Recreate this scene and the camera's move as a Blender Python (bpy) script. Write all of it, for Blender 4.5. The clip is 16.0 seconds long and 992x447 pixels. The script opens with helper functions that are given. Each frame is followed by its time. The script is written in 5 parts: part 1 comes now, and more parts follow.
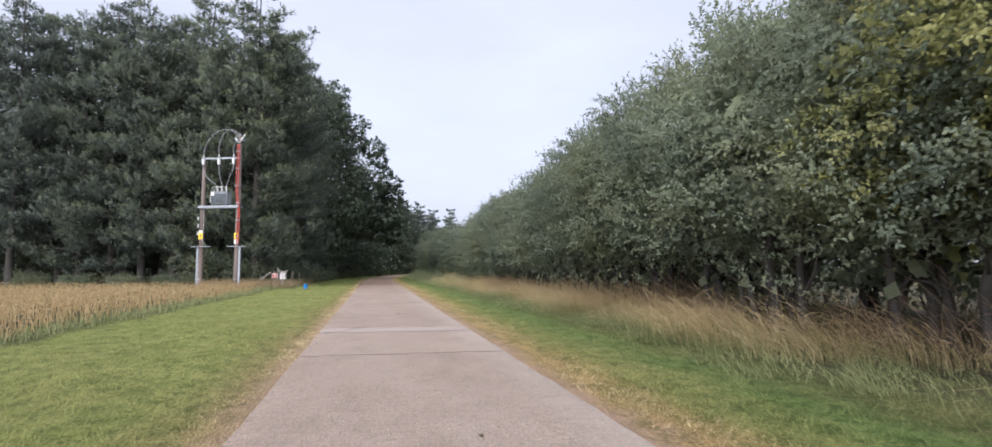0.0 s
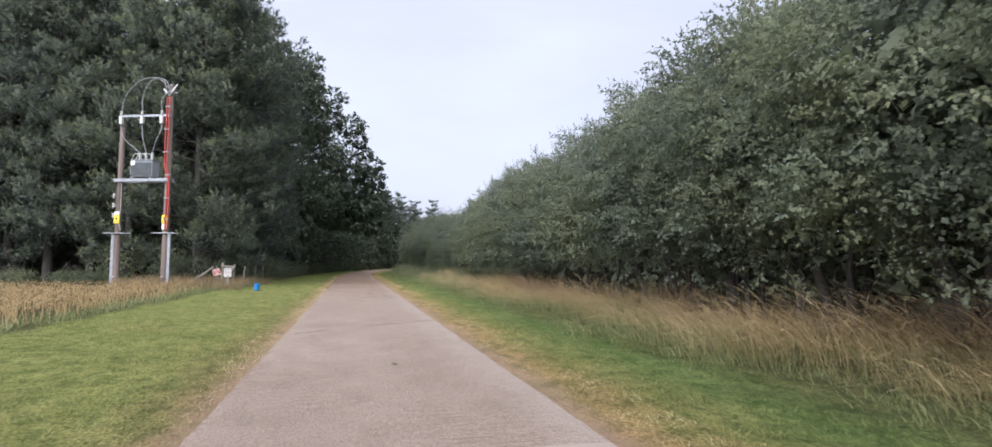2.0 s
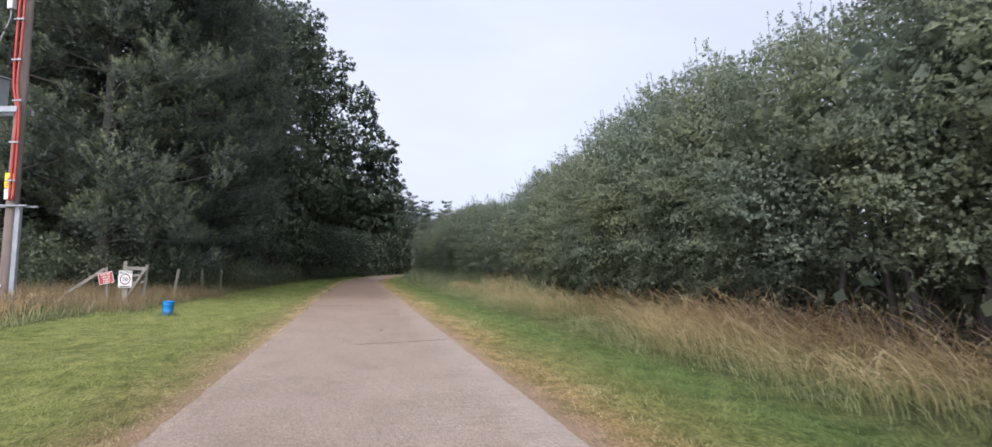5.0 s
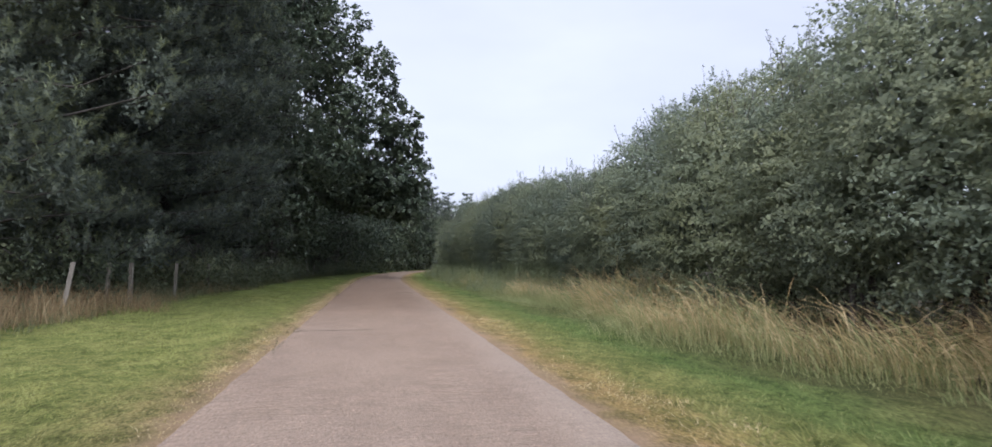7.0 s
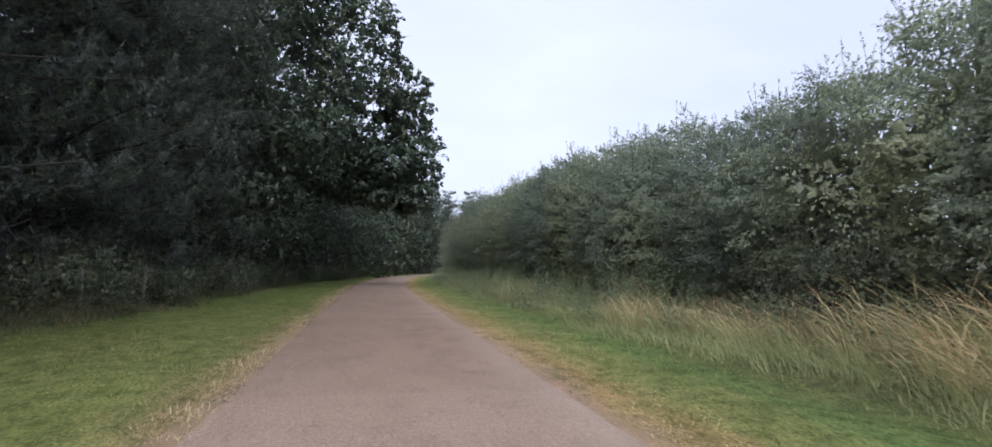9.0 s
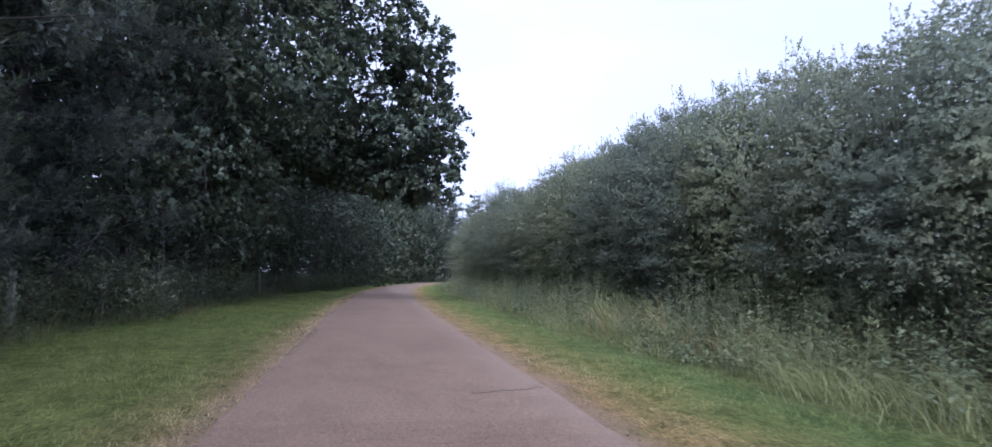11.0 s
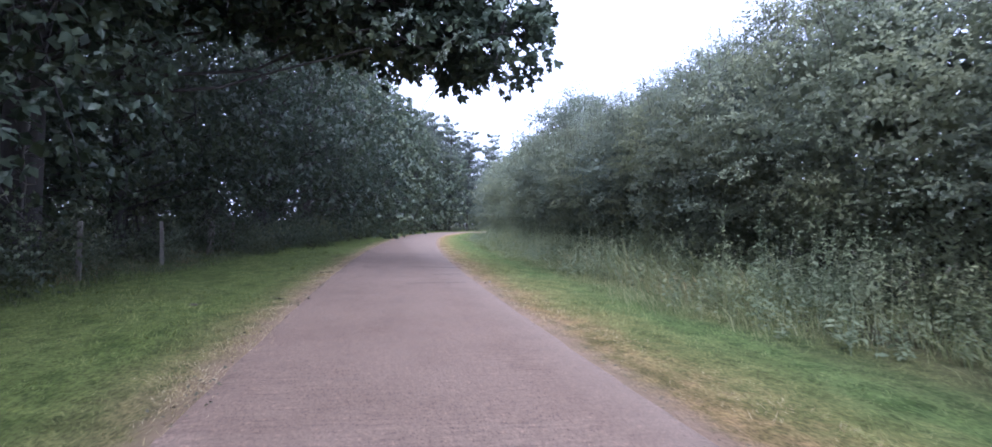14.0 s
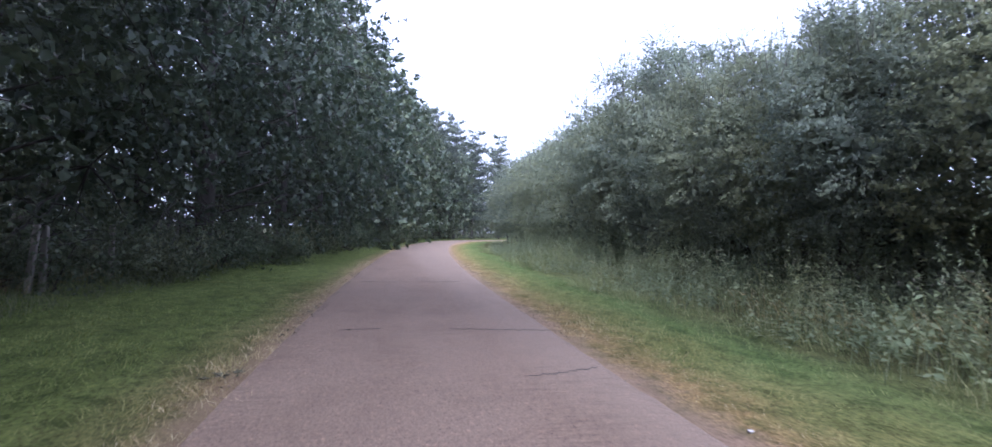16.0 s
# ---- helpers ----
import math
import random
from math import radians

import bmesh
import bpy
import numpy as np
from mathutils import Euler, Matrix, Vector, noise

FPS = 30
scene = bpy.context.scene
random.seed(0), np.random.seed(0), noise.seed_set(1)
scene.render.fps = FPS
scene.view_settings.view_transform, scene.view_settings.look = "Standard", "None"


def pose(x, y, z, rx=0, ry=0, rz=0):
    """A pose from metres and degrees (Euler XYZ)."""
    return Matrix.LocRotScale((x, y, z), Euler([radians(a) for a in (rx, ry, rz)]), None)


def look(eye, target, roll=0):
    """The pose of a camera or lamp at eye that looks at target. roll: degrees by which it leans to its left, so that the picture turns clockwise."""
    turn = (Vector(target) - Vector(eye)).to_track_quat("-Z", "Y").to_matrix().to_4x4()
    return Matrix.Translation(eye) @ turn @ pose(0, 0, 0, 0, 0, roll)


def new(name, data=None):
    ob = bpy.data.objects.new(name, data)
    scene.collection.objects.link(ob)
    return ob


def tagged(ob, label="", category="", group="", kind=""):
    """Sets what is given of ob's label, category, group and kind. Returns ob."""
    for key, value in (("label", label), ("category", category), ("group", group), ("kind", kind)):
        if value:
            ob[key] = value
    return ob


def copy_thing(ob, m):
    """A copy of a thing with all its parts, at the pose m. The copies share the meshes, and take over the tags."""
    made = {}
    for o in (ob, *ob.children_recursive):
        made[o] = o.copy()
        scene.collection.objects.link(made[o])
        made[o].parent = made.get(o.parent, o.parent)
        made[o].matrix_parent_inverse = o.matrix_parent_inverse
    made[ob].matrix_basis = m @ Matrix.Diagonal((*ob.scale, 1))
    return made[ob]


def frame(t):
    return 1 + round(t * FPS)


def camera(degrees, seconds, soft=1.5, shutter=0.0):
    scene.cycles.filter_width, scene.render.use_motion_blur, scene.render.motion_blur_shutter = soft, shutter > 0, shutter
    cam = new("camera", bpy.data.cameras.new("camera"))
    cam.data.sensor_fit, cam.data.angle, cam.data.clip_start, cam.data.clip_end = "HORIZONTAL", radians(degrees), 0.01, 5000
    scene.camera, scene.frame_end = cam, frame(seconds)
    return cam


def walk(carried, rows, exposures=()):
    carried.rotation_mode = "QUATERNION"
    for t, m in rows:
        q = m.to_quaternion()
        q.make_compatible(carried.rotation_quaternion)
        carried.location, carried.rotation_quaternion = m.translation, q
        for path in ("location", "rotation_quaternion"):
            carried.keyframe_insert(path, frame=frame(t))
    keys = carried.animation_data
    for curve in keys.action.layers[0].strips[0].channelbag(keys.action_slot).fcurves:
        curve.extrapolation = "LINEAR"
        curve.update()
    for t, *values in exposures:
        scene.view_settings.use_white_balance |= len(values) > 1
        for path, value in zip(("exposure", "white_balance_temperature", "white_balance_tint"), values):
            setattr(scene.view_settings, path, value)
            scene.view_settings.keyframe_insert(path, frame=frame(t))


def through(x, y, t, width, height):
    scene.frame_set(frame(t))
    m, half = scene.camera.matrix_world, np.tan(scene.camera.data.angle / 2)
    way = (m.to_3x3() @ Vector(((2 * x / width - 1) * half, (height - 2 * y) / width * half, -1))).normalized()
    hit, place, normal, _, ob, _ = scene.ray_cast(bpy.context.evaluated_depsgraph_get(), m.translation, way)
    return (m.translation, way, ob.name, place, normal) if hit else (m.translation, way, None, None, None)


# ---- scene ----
cam = camera(81.2, 16.0, soft=1.5, shutter=0.15)
METRES, EYE, TILT, LEAN, TURN = 77.0, 1.35, 4.5, 0.0, -11.9
ROWS = [
    (0.0, 0.0, 0.0, 0.0, 0.0, 0.0, -0.0),
    (0.5, -0.0067, 0.0311, -0.0021, -0.32, -0.13, -0.08),
    (1.0, -0.0128, 0.0615, -0.0043, -0.74, -0.0, -0.01),
    (1.5, -0.0188, 0.0912, -0.0066, -1.53, -0.11, 0.05),
    (2.0, -0.0239, 0.1214, -0.009, -2.04, -0.53, -0.38),
    (2.5, -0.0293, 0.1505, -0.0109, -2.37, 0.47, -0.04),
    (3.0, -0.0349, 0.1799, -0.0133, -2.59, -0.2, -0.36),
    (5.5, -0.0643, 0.3305, -0.0271, -0.78, 0.14, -1.01),
    (6.0, -0.0711, 0.3613, -0.0298, -0.22, -0.59, -0.91),
    (6.5, -0.0783, 0.3917, -0.0322, 0.15, 0.15, -0.69),
    (7.0, -0.0855, 0.4221, -0.0347, 0.22, -0.31, -0.94),
    (7.5, -0.0927, 0.4529, -0.0373, 0.08, -0.21, -1.13),
    (8.0, -0.0997, 0.4844, -0.0396, -0.07, -0.16, -0.8),
    (8.5, -0.1067, 0.5164, -0.042, -0.14, -0.13, -0.87),
    (11.0, -0.1403, 0.6682, -0.0538, -0.33, 0.8, -1.42),
    (11.5, -0.1468, 0.7007, -0.0558, -0.79, 0.15, -1.26),
    (12.0, -0.1529, 0.7304, -0.0574, -0.73, 0.13, -0.76),
    (12.5, -0.1596, 0.7616, -0.0604, 0.61, -4.72, -1.47),
    (13.0, -0.1659, 0.7929, -0.0629, 0.65, -5.49, -1.51),
    (13.5, -0.1723, 0.8224, -0.0654, 0.41, -4.51, -1.46),
    (14.0, -0.1792, 0.854, -0.068, 0.34, -4.33, -1.55),
    (14.5, -0.1859, 0.8843, -0.0708, 0.54, -4.25, -1.87),
    (15.0, -0.1924, 0.9147, -0.0732, 0.31, -3.85, -1.97),
    (15.5, -0.1986, 0.9453, -0.0755, 0.02, -4.34, -1.82),
    (16.0, -0.2046, 0.9756, -0.0778, 0.08, -3.56, -2.09),
]
walk(cam, [(t, pose(0, 0, EYE, TILT, LEAN, TURN) @ pose(METRES * x, METRES * y, METRES * z, 90 + pitch, roll, yaw)) for t, x, y, z, yaw, pitch, roll in ROWS],
     exposures=[(0.0, 2.16, 5850, 16), (8.5, 2.22, 5700, 16), (11.0, 2.54, 5100, 25), (12.0, 2.62, 5050, 25), (12.6, 3.14, 4800, 23), (14.0, 3.24, 4950, 27), (14.5, 3.16, 5150, 30), (15.5, 3.20, 5200, 31), (16.0, 3.24, 5050, 27)])

# ---- light: a bright overcast sky and a soft high sun behind the cloud ----
SUN_EL, SUN_AZ = 42.0, 214.0
world = bpy.data.worlds.new("overcast_sky")
scene.world = world
world.use_nodes = True
wn, wl = world.node_tree.nodes, world.node_tree.links
wn.clear()
w_out = wn.new("ShaderNodeOutputWorld")
w_sky = wn.new("ShaderNodeTexSky")
w_sky.sky_type, w_sky.sun_disc = "NISHITA", False
w_sky.sun_elevation, w_sky.sun_rotation = radians(SUN_EL), radians(SUN_AZ)
w_sky.dust_density, w_sky.air_density = 4.0, 1.0
w_bg = wn.new("ShaderNodeBackground")
w_bg.inputs["Strength"].default_value = 0.007
wl.new(w_sky.outputs[0], w_bg.inputs["Color"])
w_co = wn.new("ShaderNodeTexCoord")
w_map = wn.new("ShaderNodeMapping")
w_map.inputs["Scale"].default_value = (1.0, 1.0, 2.6)
wl.new(w_co.outputs["Generated"], w_map.inputs["Vector"])
w_noise = wn.new("ShaderNodeTexNoise")
w_noise.inputs["Scale"].default_value = 2.2
w_noise.inputs["Detail"].default_value = 4.0
wl.new(w_map.outputs[0], w_noise.inputs["Vector"])
w_ramp = wn.new("ShaderNodeValToRGB")
w_ramp.color_ramp.elements[0].position, w_ramp.color_ramp.elements[0].color = 0.3, (0.715, 0.73, 0.785, 1)
w_ramp.color_ramp.elements[1].position, w_ramp.color_ramp.elements[1].color = 0.72, (0.865, 0.875, 0.915, 1)
wl.new(w_noise.outputs["Fac"], w_ramp.inputs["Fac"])
w_cloud = wn.new("ShaderNodeBackground")
w_cloud.inputs["Strength"].default_value = 0.225
wl.new(w_ramp.outputs["Color"], w_cloud.inputs["Color"])
w_add = wn.new("ShaderNodeAddShader")
wl.new(w_bg.outputs[0], w_add.inputs[0])
wl.new(w_cloud.outputs[0], w_add.inputs[1])
wl.new(w_add.outputs[0], w_out.inputs["Surface"])

sun_data = bpy.data.lights.new("sun", "SUN")
sun_data.energy, sun_data.angle, sun_data.color = 1.5, radians(84), (1.0, 0.97, 0.92)
sun = new("sun", sun_data)
az = radians(SUN_AZ)
sun.matrix_world = look((60 * math.sin(az), 60 * math.cos(az), 60 * math.tan(radians(SUN_EL))), (0, 0, 0))


# ---- materials ----
class Mat:
    """A node material built step by step."""

    def __init__(self, name):
        self.m = bpy.data.materials.new(name)
        self.m.use_nodes = True
        self.n, self.l = self.m.node_tree.nodes, self.m.node_tree.links
        self.n.clear()
        self.out = self.n.new("ShaderNodeOutputMaterial")
        self.b = self.n.new("ShaderNodeBsdfPrincipled")
        self.l.new(self.b.outputs[0], self.out.inputs["Surface"])

    def put(self, socket, value):
        if isinstance(value, bpy.types.NodeSocket):
            self.l.new(value, socket)
        else:
            socket.default_value = value

    def coord(self, kind="Object"):
        return self.n.new("ShaderNodeTexCoord").outputs[kind]

    def uv(self):
        return self.n.new("ShaderNodeUVMap").outputs[0]

    def world_pos(self):
        return self.n.new("ShaderNodeNewGeometry").outputs["Position"]

    def island(self):
        return self.n.new("ShaderNodeNewGeometry").outputs["Random Per Island"]

    def obj_random(self):
        return self.n.new("ShaderNodeObjectInfo").outputs["Random"]

    def noise(self, vec, scale, detail=3.0, rough=0.55, stretch=None):
        if stretch:
            mp = self.n.new("ShaderNodeMapping")
            mp.inputs["Scale"].default_value = stretch
            self.l.new(vec, mp.inputs["Vector"])
            vec = mp.outputs[0]
        t = self.n.new("ShaderNodeTexNoise")
        self.l.new(vec, t.inputs["Vector"])
        t.inputs["Scale"].default_value, t.inputs["Detail"].default_value = scale, detail
        t.inputs["Roughness"].default_value = rough
        return t.outputs["Fac"]

    def math(self, op, a, b=0.0, c=0.0):
        t = self.n.new("ShaderNodeMath")
        t.operation = op
        for i, v in enumerate((a, b, c)):
            self.put(t.inputs[i], v)
        return t.outputs[0]

    def remap(self, v, a, b, c=0.0, d=1.0):
        t = self.n.new("ShaderNodeMapRange")
        for i, x in enumerate((v, a, b, c, d)):
            self.put(t.inputs[i], x)
        return t.outputs[0]

    def ramp(self, fac, stops):
        t = self.n.new("ShaderNodeValToRGB")
        e = t.color_ramp.elements
        while len(e) < len(stops):
            e.new(0.5)
        for el, (p, c) in zip(e, stops):
            el.position, el.color = p, (*c, 1)
        self.put(t.inputs["Fac"], fac)
        return t.outputs["Color"]

    def mix(self, fac, a, b, how="MIX"):
        t = self.n.new("ShaderNodeMix")
        t.data_type, t.blend_type = "RGBA", how
        self.put(t.inputs[0], fac)
        self.put(t.inputs[6], (*a, 1) if isinstance(a, tuple) else a)
        self.put(t.inputs[7], (*b, 1) if isinstance(b, tuple) else b)
        return t.outputs[2]

    def bump(self, height, strength=0.5, distance=0.02):
        t = self.n.new("ShaderNodeBump")
        t.inputs["Strength"].default_value, t.inputs["Distance"].default_value = strength, distance
        self.put(t.inputs["Height"], height)
        self.l.new(t.outputs[0], self.b.inputs["Normal"])

    def done(self, colour, rough=0.8, metal=0.0, spec=0.3):
        self.put(self.b.inputs["Base Color"], (*colour, 1) if isinstance(colour, tuple) else colour)
        self.put(self.b.inputs["Roughness"], rough)
        self.b.inputs["Metallic"].default_value = metal
        self.b.inputs["Specular IOR Level"].default_value = spec
        return self.m

    def leafy(self, colour, through=0.3, rough=0.55, spec=0.25):
        """Leaf surface that lets some light through."""
        self.done(colour, rough, 0.0, spec)
        tr = self.n.new("ShaderNodeBsdfTranslucent")
        self.put(tr.inputs["Color"], colour)
        mx = self.n.new("ShaderNodeMixShader")
        mx.inputs[0].default_value = through
        self.l.new(self.b.outputs[0], mx.inputs[1])
        self.l.new(tr.outputs[0], mx.inputs[2])
        self.l.new(mx.outputs[0], self.out.inputs["Surface"])
        return self.m


def leaf_material(name, dark, mid, light, patch=0.5, through=0.3, rough=0.5, spec=0.3):
    a = Mat(name)
    f = a.math("MULTIPLY_ADD", a.island(), 0.22, a.math("MULTIPLY", a.noise(a.world_pos(), patch, 2.0), 0.55))
    f = a.math("MULTIPLY_ADD", a.noise(a.world_pos(), 2.4, 2.0), 0.45, f)
    f = a.math("ADD", f, a.math("MULTIPLY_ADD", a.obj_random(), 0.3, -0.18))
    c = a.ramp(f, [(0.2, dark), (0.5, mid), (0.85, light)])
    warm = a.ramp(a.noise(a.world_pos(), 0.45, 3.0, 0.6), [(0.42, (0, 0, 0)), (0.66, (1, 1, 1))])
    c = a.mix(a.math("MULTIPLY", warm, 0.42), c, a.mix(1.0, c, (1.22, 1.06, 0.74), "MULTIPLY"))
    return a.leafy(c, through, rough, spec)


def needle_material():
    """Dark needles, paler and yellower towards the young ends of the shoots (u of the map)."""
    a = Mat("pine_needles")
    sep = a.n.new("ShaderNodeSeparateXYZ")
    a.l.new(a.uv(), sep.inputs[0])
    f = a.math("MULTIPLY_ADD", a.island(), 0.3, a.math("MULTIPLY", a.noise(a.world_pos(), 0.45, 2.0), 0.6))
    f = a.math("ADD", f, a.math("MULTIPLY_ADD", a.obj_random(), 0.2, -0.1))
    f = a.math("MULTIPLY_ADD", sep.outputs[0], 0.34, a.math("ADD", f, -0.11))
    return a.leafy(a.ramp(f, [(0.2, (0.092, 0.112, 0.098)), (0.5, (0.142, 0.168, 0.126)), (0.85, (0.210, 0.236, 0.108))]), 0.42, 0.55, 0.3)


M_PINE = needle_material()
M_HEDGE = leaf_material("hedge_leaves", (0.128, 0.156, 0.128), (0.178, 0.214, 0.160), (0.252, 0.282, 0.172), 0.5, 0.5, 0.55, 0.2)
M_YELLOW = leaf_material("yellowing_leaves", (0.12, 0.145, 0.060), (0.205, 0.225, 0.085), (0.32, 0.32, 0.125), 0.6, 0.45, 0.45, 0.4)
M_OAK = leaf_material("oak_leaves", (0.056, 0.082, 0.060), (0.094, 0.126, 0.082), (0.156, 0.190, 0.108), 0.4, 0.32, 0.4, 0.45)
# Darker copy of the nettle leaves: shade under trees put into the colour.
M_WEED = leaf_material("shaded_weed_leaves", (0.064, 0.086, 0.056), (0.116, 0.146, 0.088), (0.205, 0.228, 0.135), 0.9, 0.45, 0.45, 0.4)
M_NETTLE = leaf_material("nettle_leaves", (0.095, 0.128, 0.076), (0.165, 0.208, 0.116), (0.280, 0.312, 0.180), 0.9, 0.45, 0.45, 0.4)


def bark_material(name, dark, light):
    a = Mat(name)
    n1 = a.noise(a.coord(), 9.0, 5.0, 0.65, (1, 1, 0.18))
    n2 = a.noise(a.coord(), 1.3, 3.0)
    c = a.ramp(a.math("MULTIPLY_ADD", n2, 0.4, a.math("MULTIPLY", n1, 0.65)), [(0.3, dark), (0.7, light)])
    a.bump(n1, 0.8, 0.03)
    return a.done(c, 0.9)


M_BARK = bark_material("grey_bark", (0.028, 0.025, 0.022), (0.080, 0.072, 0.064))
M_BARK_OLD = bark_material("dead_branch_bark", (0.10, 0.09, 0.08), (0.28, 0.25, 0.22))


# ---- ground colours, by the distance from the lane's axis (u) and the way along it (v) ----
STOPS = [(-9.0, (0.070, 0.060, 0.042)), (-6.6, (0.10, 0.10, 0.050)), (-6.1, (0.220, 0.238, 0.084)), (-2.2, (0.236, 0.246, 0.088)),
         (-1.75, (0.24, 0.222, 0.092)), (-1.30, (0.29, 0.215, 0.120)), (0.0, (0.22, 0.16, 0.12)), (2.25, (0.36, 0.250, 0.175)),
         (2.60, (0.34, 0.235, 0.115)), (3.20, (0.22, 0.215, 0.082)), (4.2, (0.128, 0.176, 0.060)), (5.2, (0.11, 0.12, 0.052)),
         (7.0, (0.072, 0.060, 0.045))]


def verge_colour(a, wobble=0.7):
    """Bare soil by the slab's edges, straw, mown grass, litter under the trees; patchy at two scales."""
    uv = a.uv()
    sep = a.n.new("ShaderNodeSeparateXYZ")
    a.l.new(uv, sep.inputs[0])
    n1, n2 = a.noise(uv, 0.9, 4.0, 0.6, (1.6, 0.6, 1)), a.noise(uv, 5.0, 3.0)
    u = a.math("MULTIPLY_ADD", a.math("ADD", n1, -0.5), wobble * 1.6, sep.outputs[0])
    u = a.math("MULTIPLY_ADD", a.math("ADD", n2, -0.5), wobble * 0.8, u)
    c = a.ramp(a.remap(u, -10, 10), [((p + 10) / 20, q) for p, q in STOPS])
    dry = a.ramp(a.noise(uv, 0.35, 4.0, 0.6), [(0.45, (0, 0, 0)), (0.75, (1, 1, 1))])
    c = a.mix(a.math("MULTIPLY", dry, 0.42), c, (0.250, 0.226, 0.098))
    lush = a.ramp(a.noise(uv, 1.5, 5.0, 0.65, (1.0, 0.5, 1.0)), [(0.35, (0.66, 0.72, 0.62)), (0.62, (1.0, 1.0, 1.0))])
    # Left verge further on: duller green, with the wood's shade put into it.
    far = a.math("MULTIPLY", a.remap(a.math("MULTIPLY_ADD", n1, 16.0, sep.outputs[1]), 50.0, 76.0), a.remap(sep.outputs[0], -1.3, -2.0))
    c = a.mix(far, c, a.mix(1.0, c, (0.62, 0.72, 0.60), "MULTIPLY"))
    return a.mix(0.8, c, lush, "MULTIPLY"), n2


def ground_material():
    a = Mat("verge_ground")
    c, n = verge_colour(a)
    fine = a.noise(a.world_pos(), 34.0, 5.0, 0.8, (1.0, 0.5, 1.0))
    sep = a.n.new("ShaderNodeSeparateXYZ")
    a.l.new(a.uv(), sep.inputs[0])
    wob = a.math("MULTIPLY_ADD", a.noise(a.uv(), 2.2, 3.0, 0.6), 0.5, sep.outputs[0])
    soil = a.ramp(a.remap(wob, -2.0, 4.0), [(0.135, (0, 0, 0)), (0.185, (1, 1, 1)), (0.725, (1, 1, 1)), (0.785, (0, 0, 0))])
    turf = a.math("SUBTRACT", 1.0, soil)
    rough = a.ramp(fine, [(0.38, (0.34, 0.36, 0.28)), (0.5, (0.88, 0.88, 0.82)), (0.62, (1.30, 1.28, 1.15))])
    c = a.mix(a.math("MULTIPLY_ADD", turf, 0.6, 0.3), c, a.mix(1.0, c, rough, "MULTIPLY"))
    tuft = a.noise(a.world_pos(), 5.5, 4.0, 0.7, (0.8, 0.5, 1.0))
    clump = a.ramp(tuft, [(0.38, (0.50, 0.58, 0.44)), (0.5, (0.95, 0.97, 0.92)), (0.62, (1.22, 1.18, 1.12))])
    c = a.mix(a.math("MULTIPLY", turf, 0.75), c, a.mix(1.0, c, clump, "MULTIPLY"))
    c = a.mix(a.math("MULTIPLY", soil, 0.55), c, (0.330, 0.225, 0.155))
    a.bump(a.math("MULTIPLY_ADD", tuft, 3.0, fine), 1.0, 0.05)
    return a.done(c, 0.95, 0, 0.1)


def blade_material(name):
    a = Mat(name)
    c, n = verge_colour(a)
    c = a.mix(1.0, c, (1.4, 1.4, 1.3), "MULTIPLY")
    c = a.mix(a.math("MULTIPLY", a.island(), 0.36), c, (0.46, 0.44, 0.20))
    return a.leafy(c, 0.5, 0.6, 0.15)


def straw_material(name, a0, a1, a2, green=None):
    a = Mat(name)
    f = a.math("MULTIPLY_ADD", a.island(), 0.6, a.math("MULTIPLY", a.noise(a.world_pos(), 0.6, 2.0), 0.5))
    c = a.ramp(f, [(0.2, a0), (0.5, a1), (0.85, a2)])
    if green:
        sep = a.n.new("ShaderNodeSeparateXYZ")
        a.l.new(a.world_pos(), sep.inputs[0])
        c = a.mix(a.remap(a.math("MULTIPLY_ADD", a.island(), 0.25, sep.outputs[2]), 0.10, 0.55, 0.75, 0.0), c, green)
    return a.leafy(c, 0.48, 0.6, 0.2)


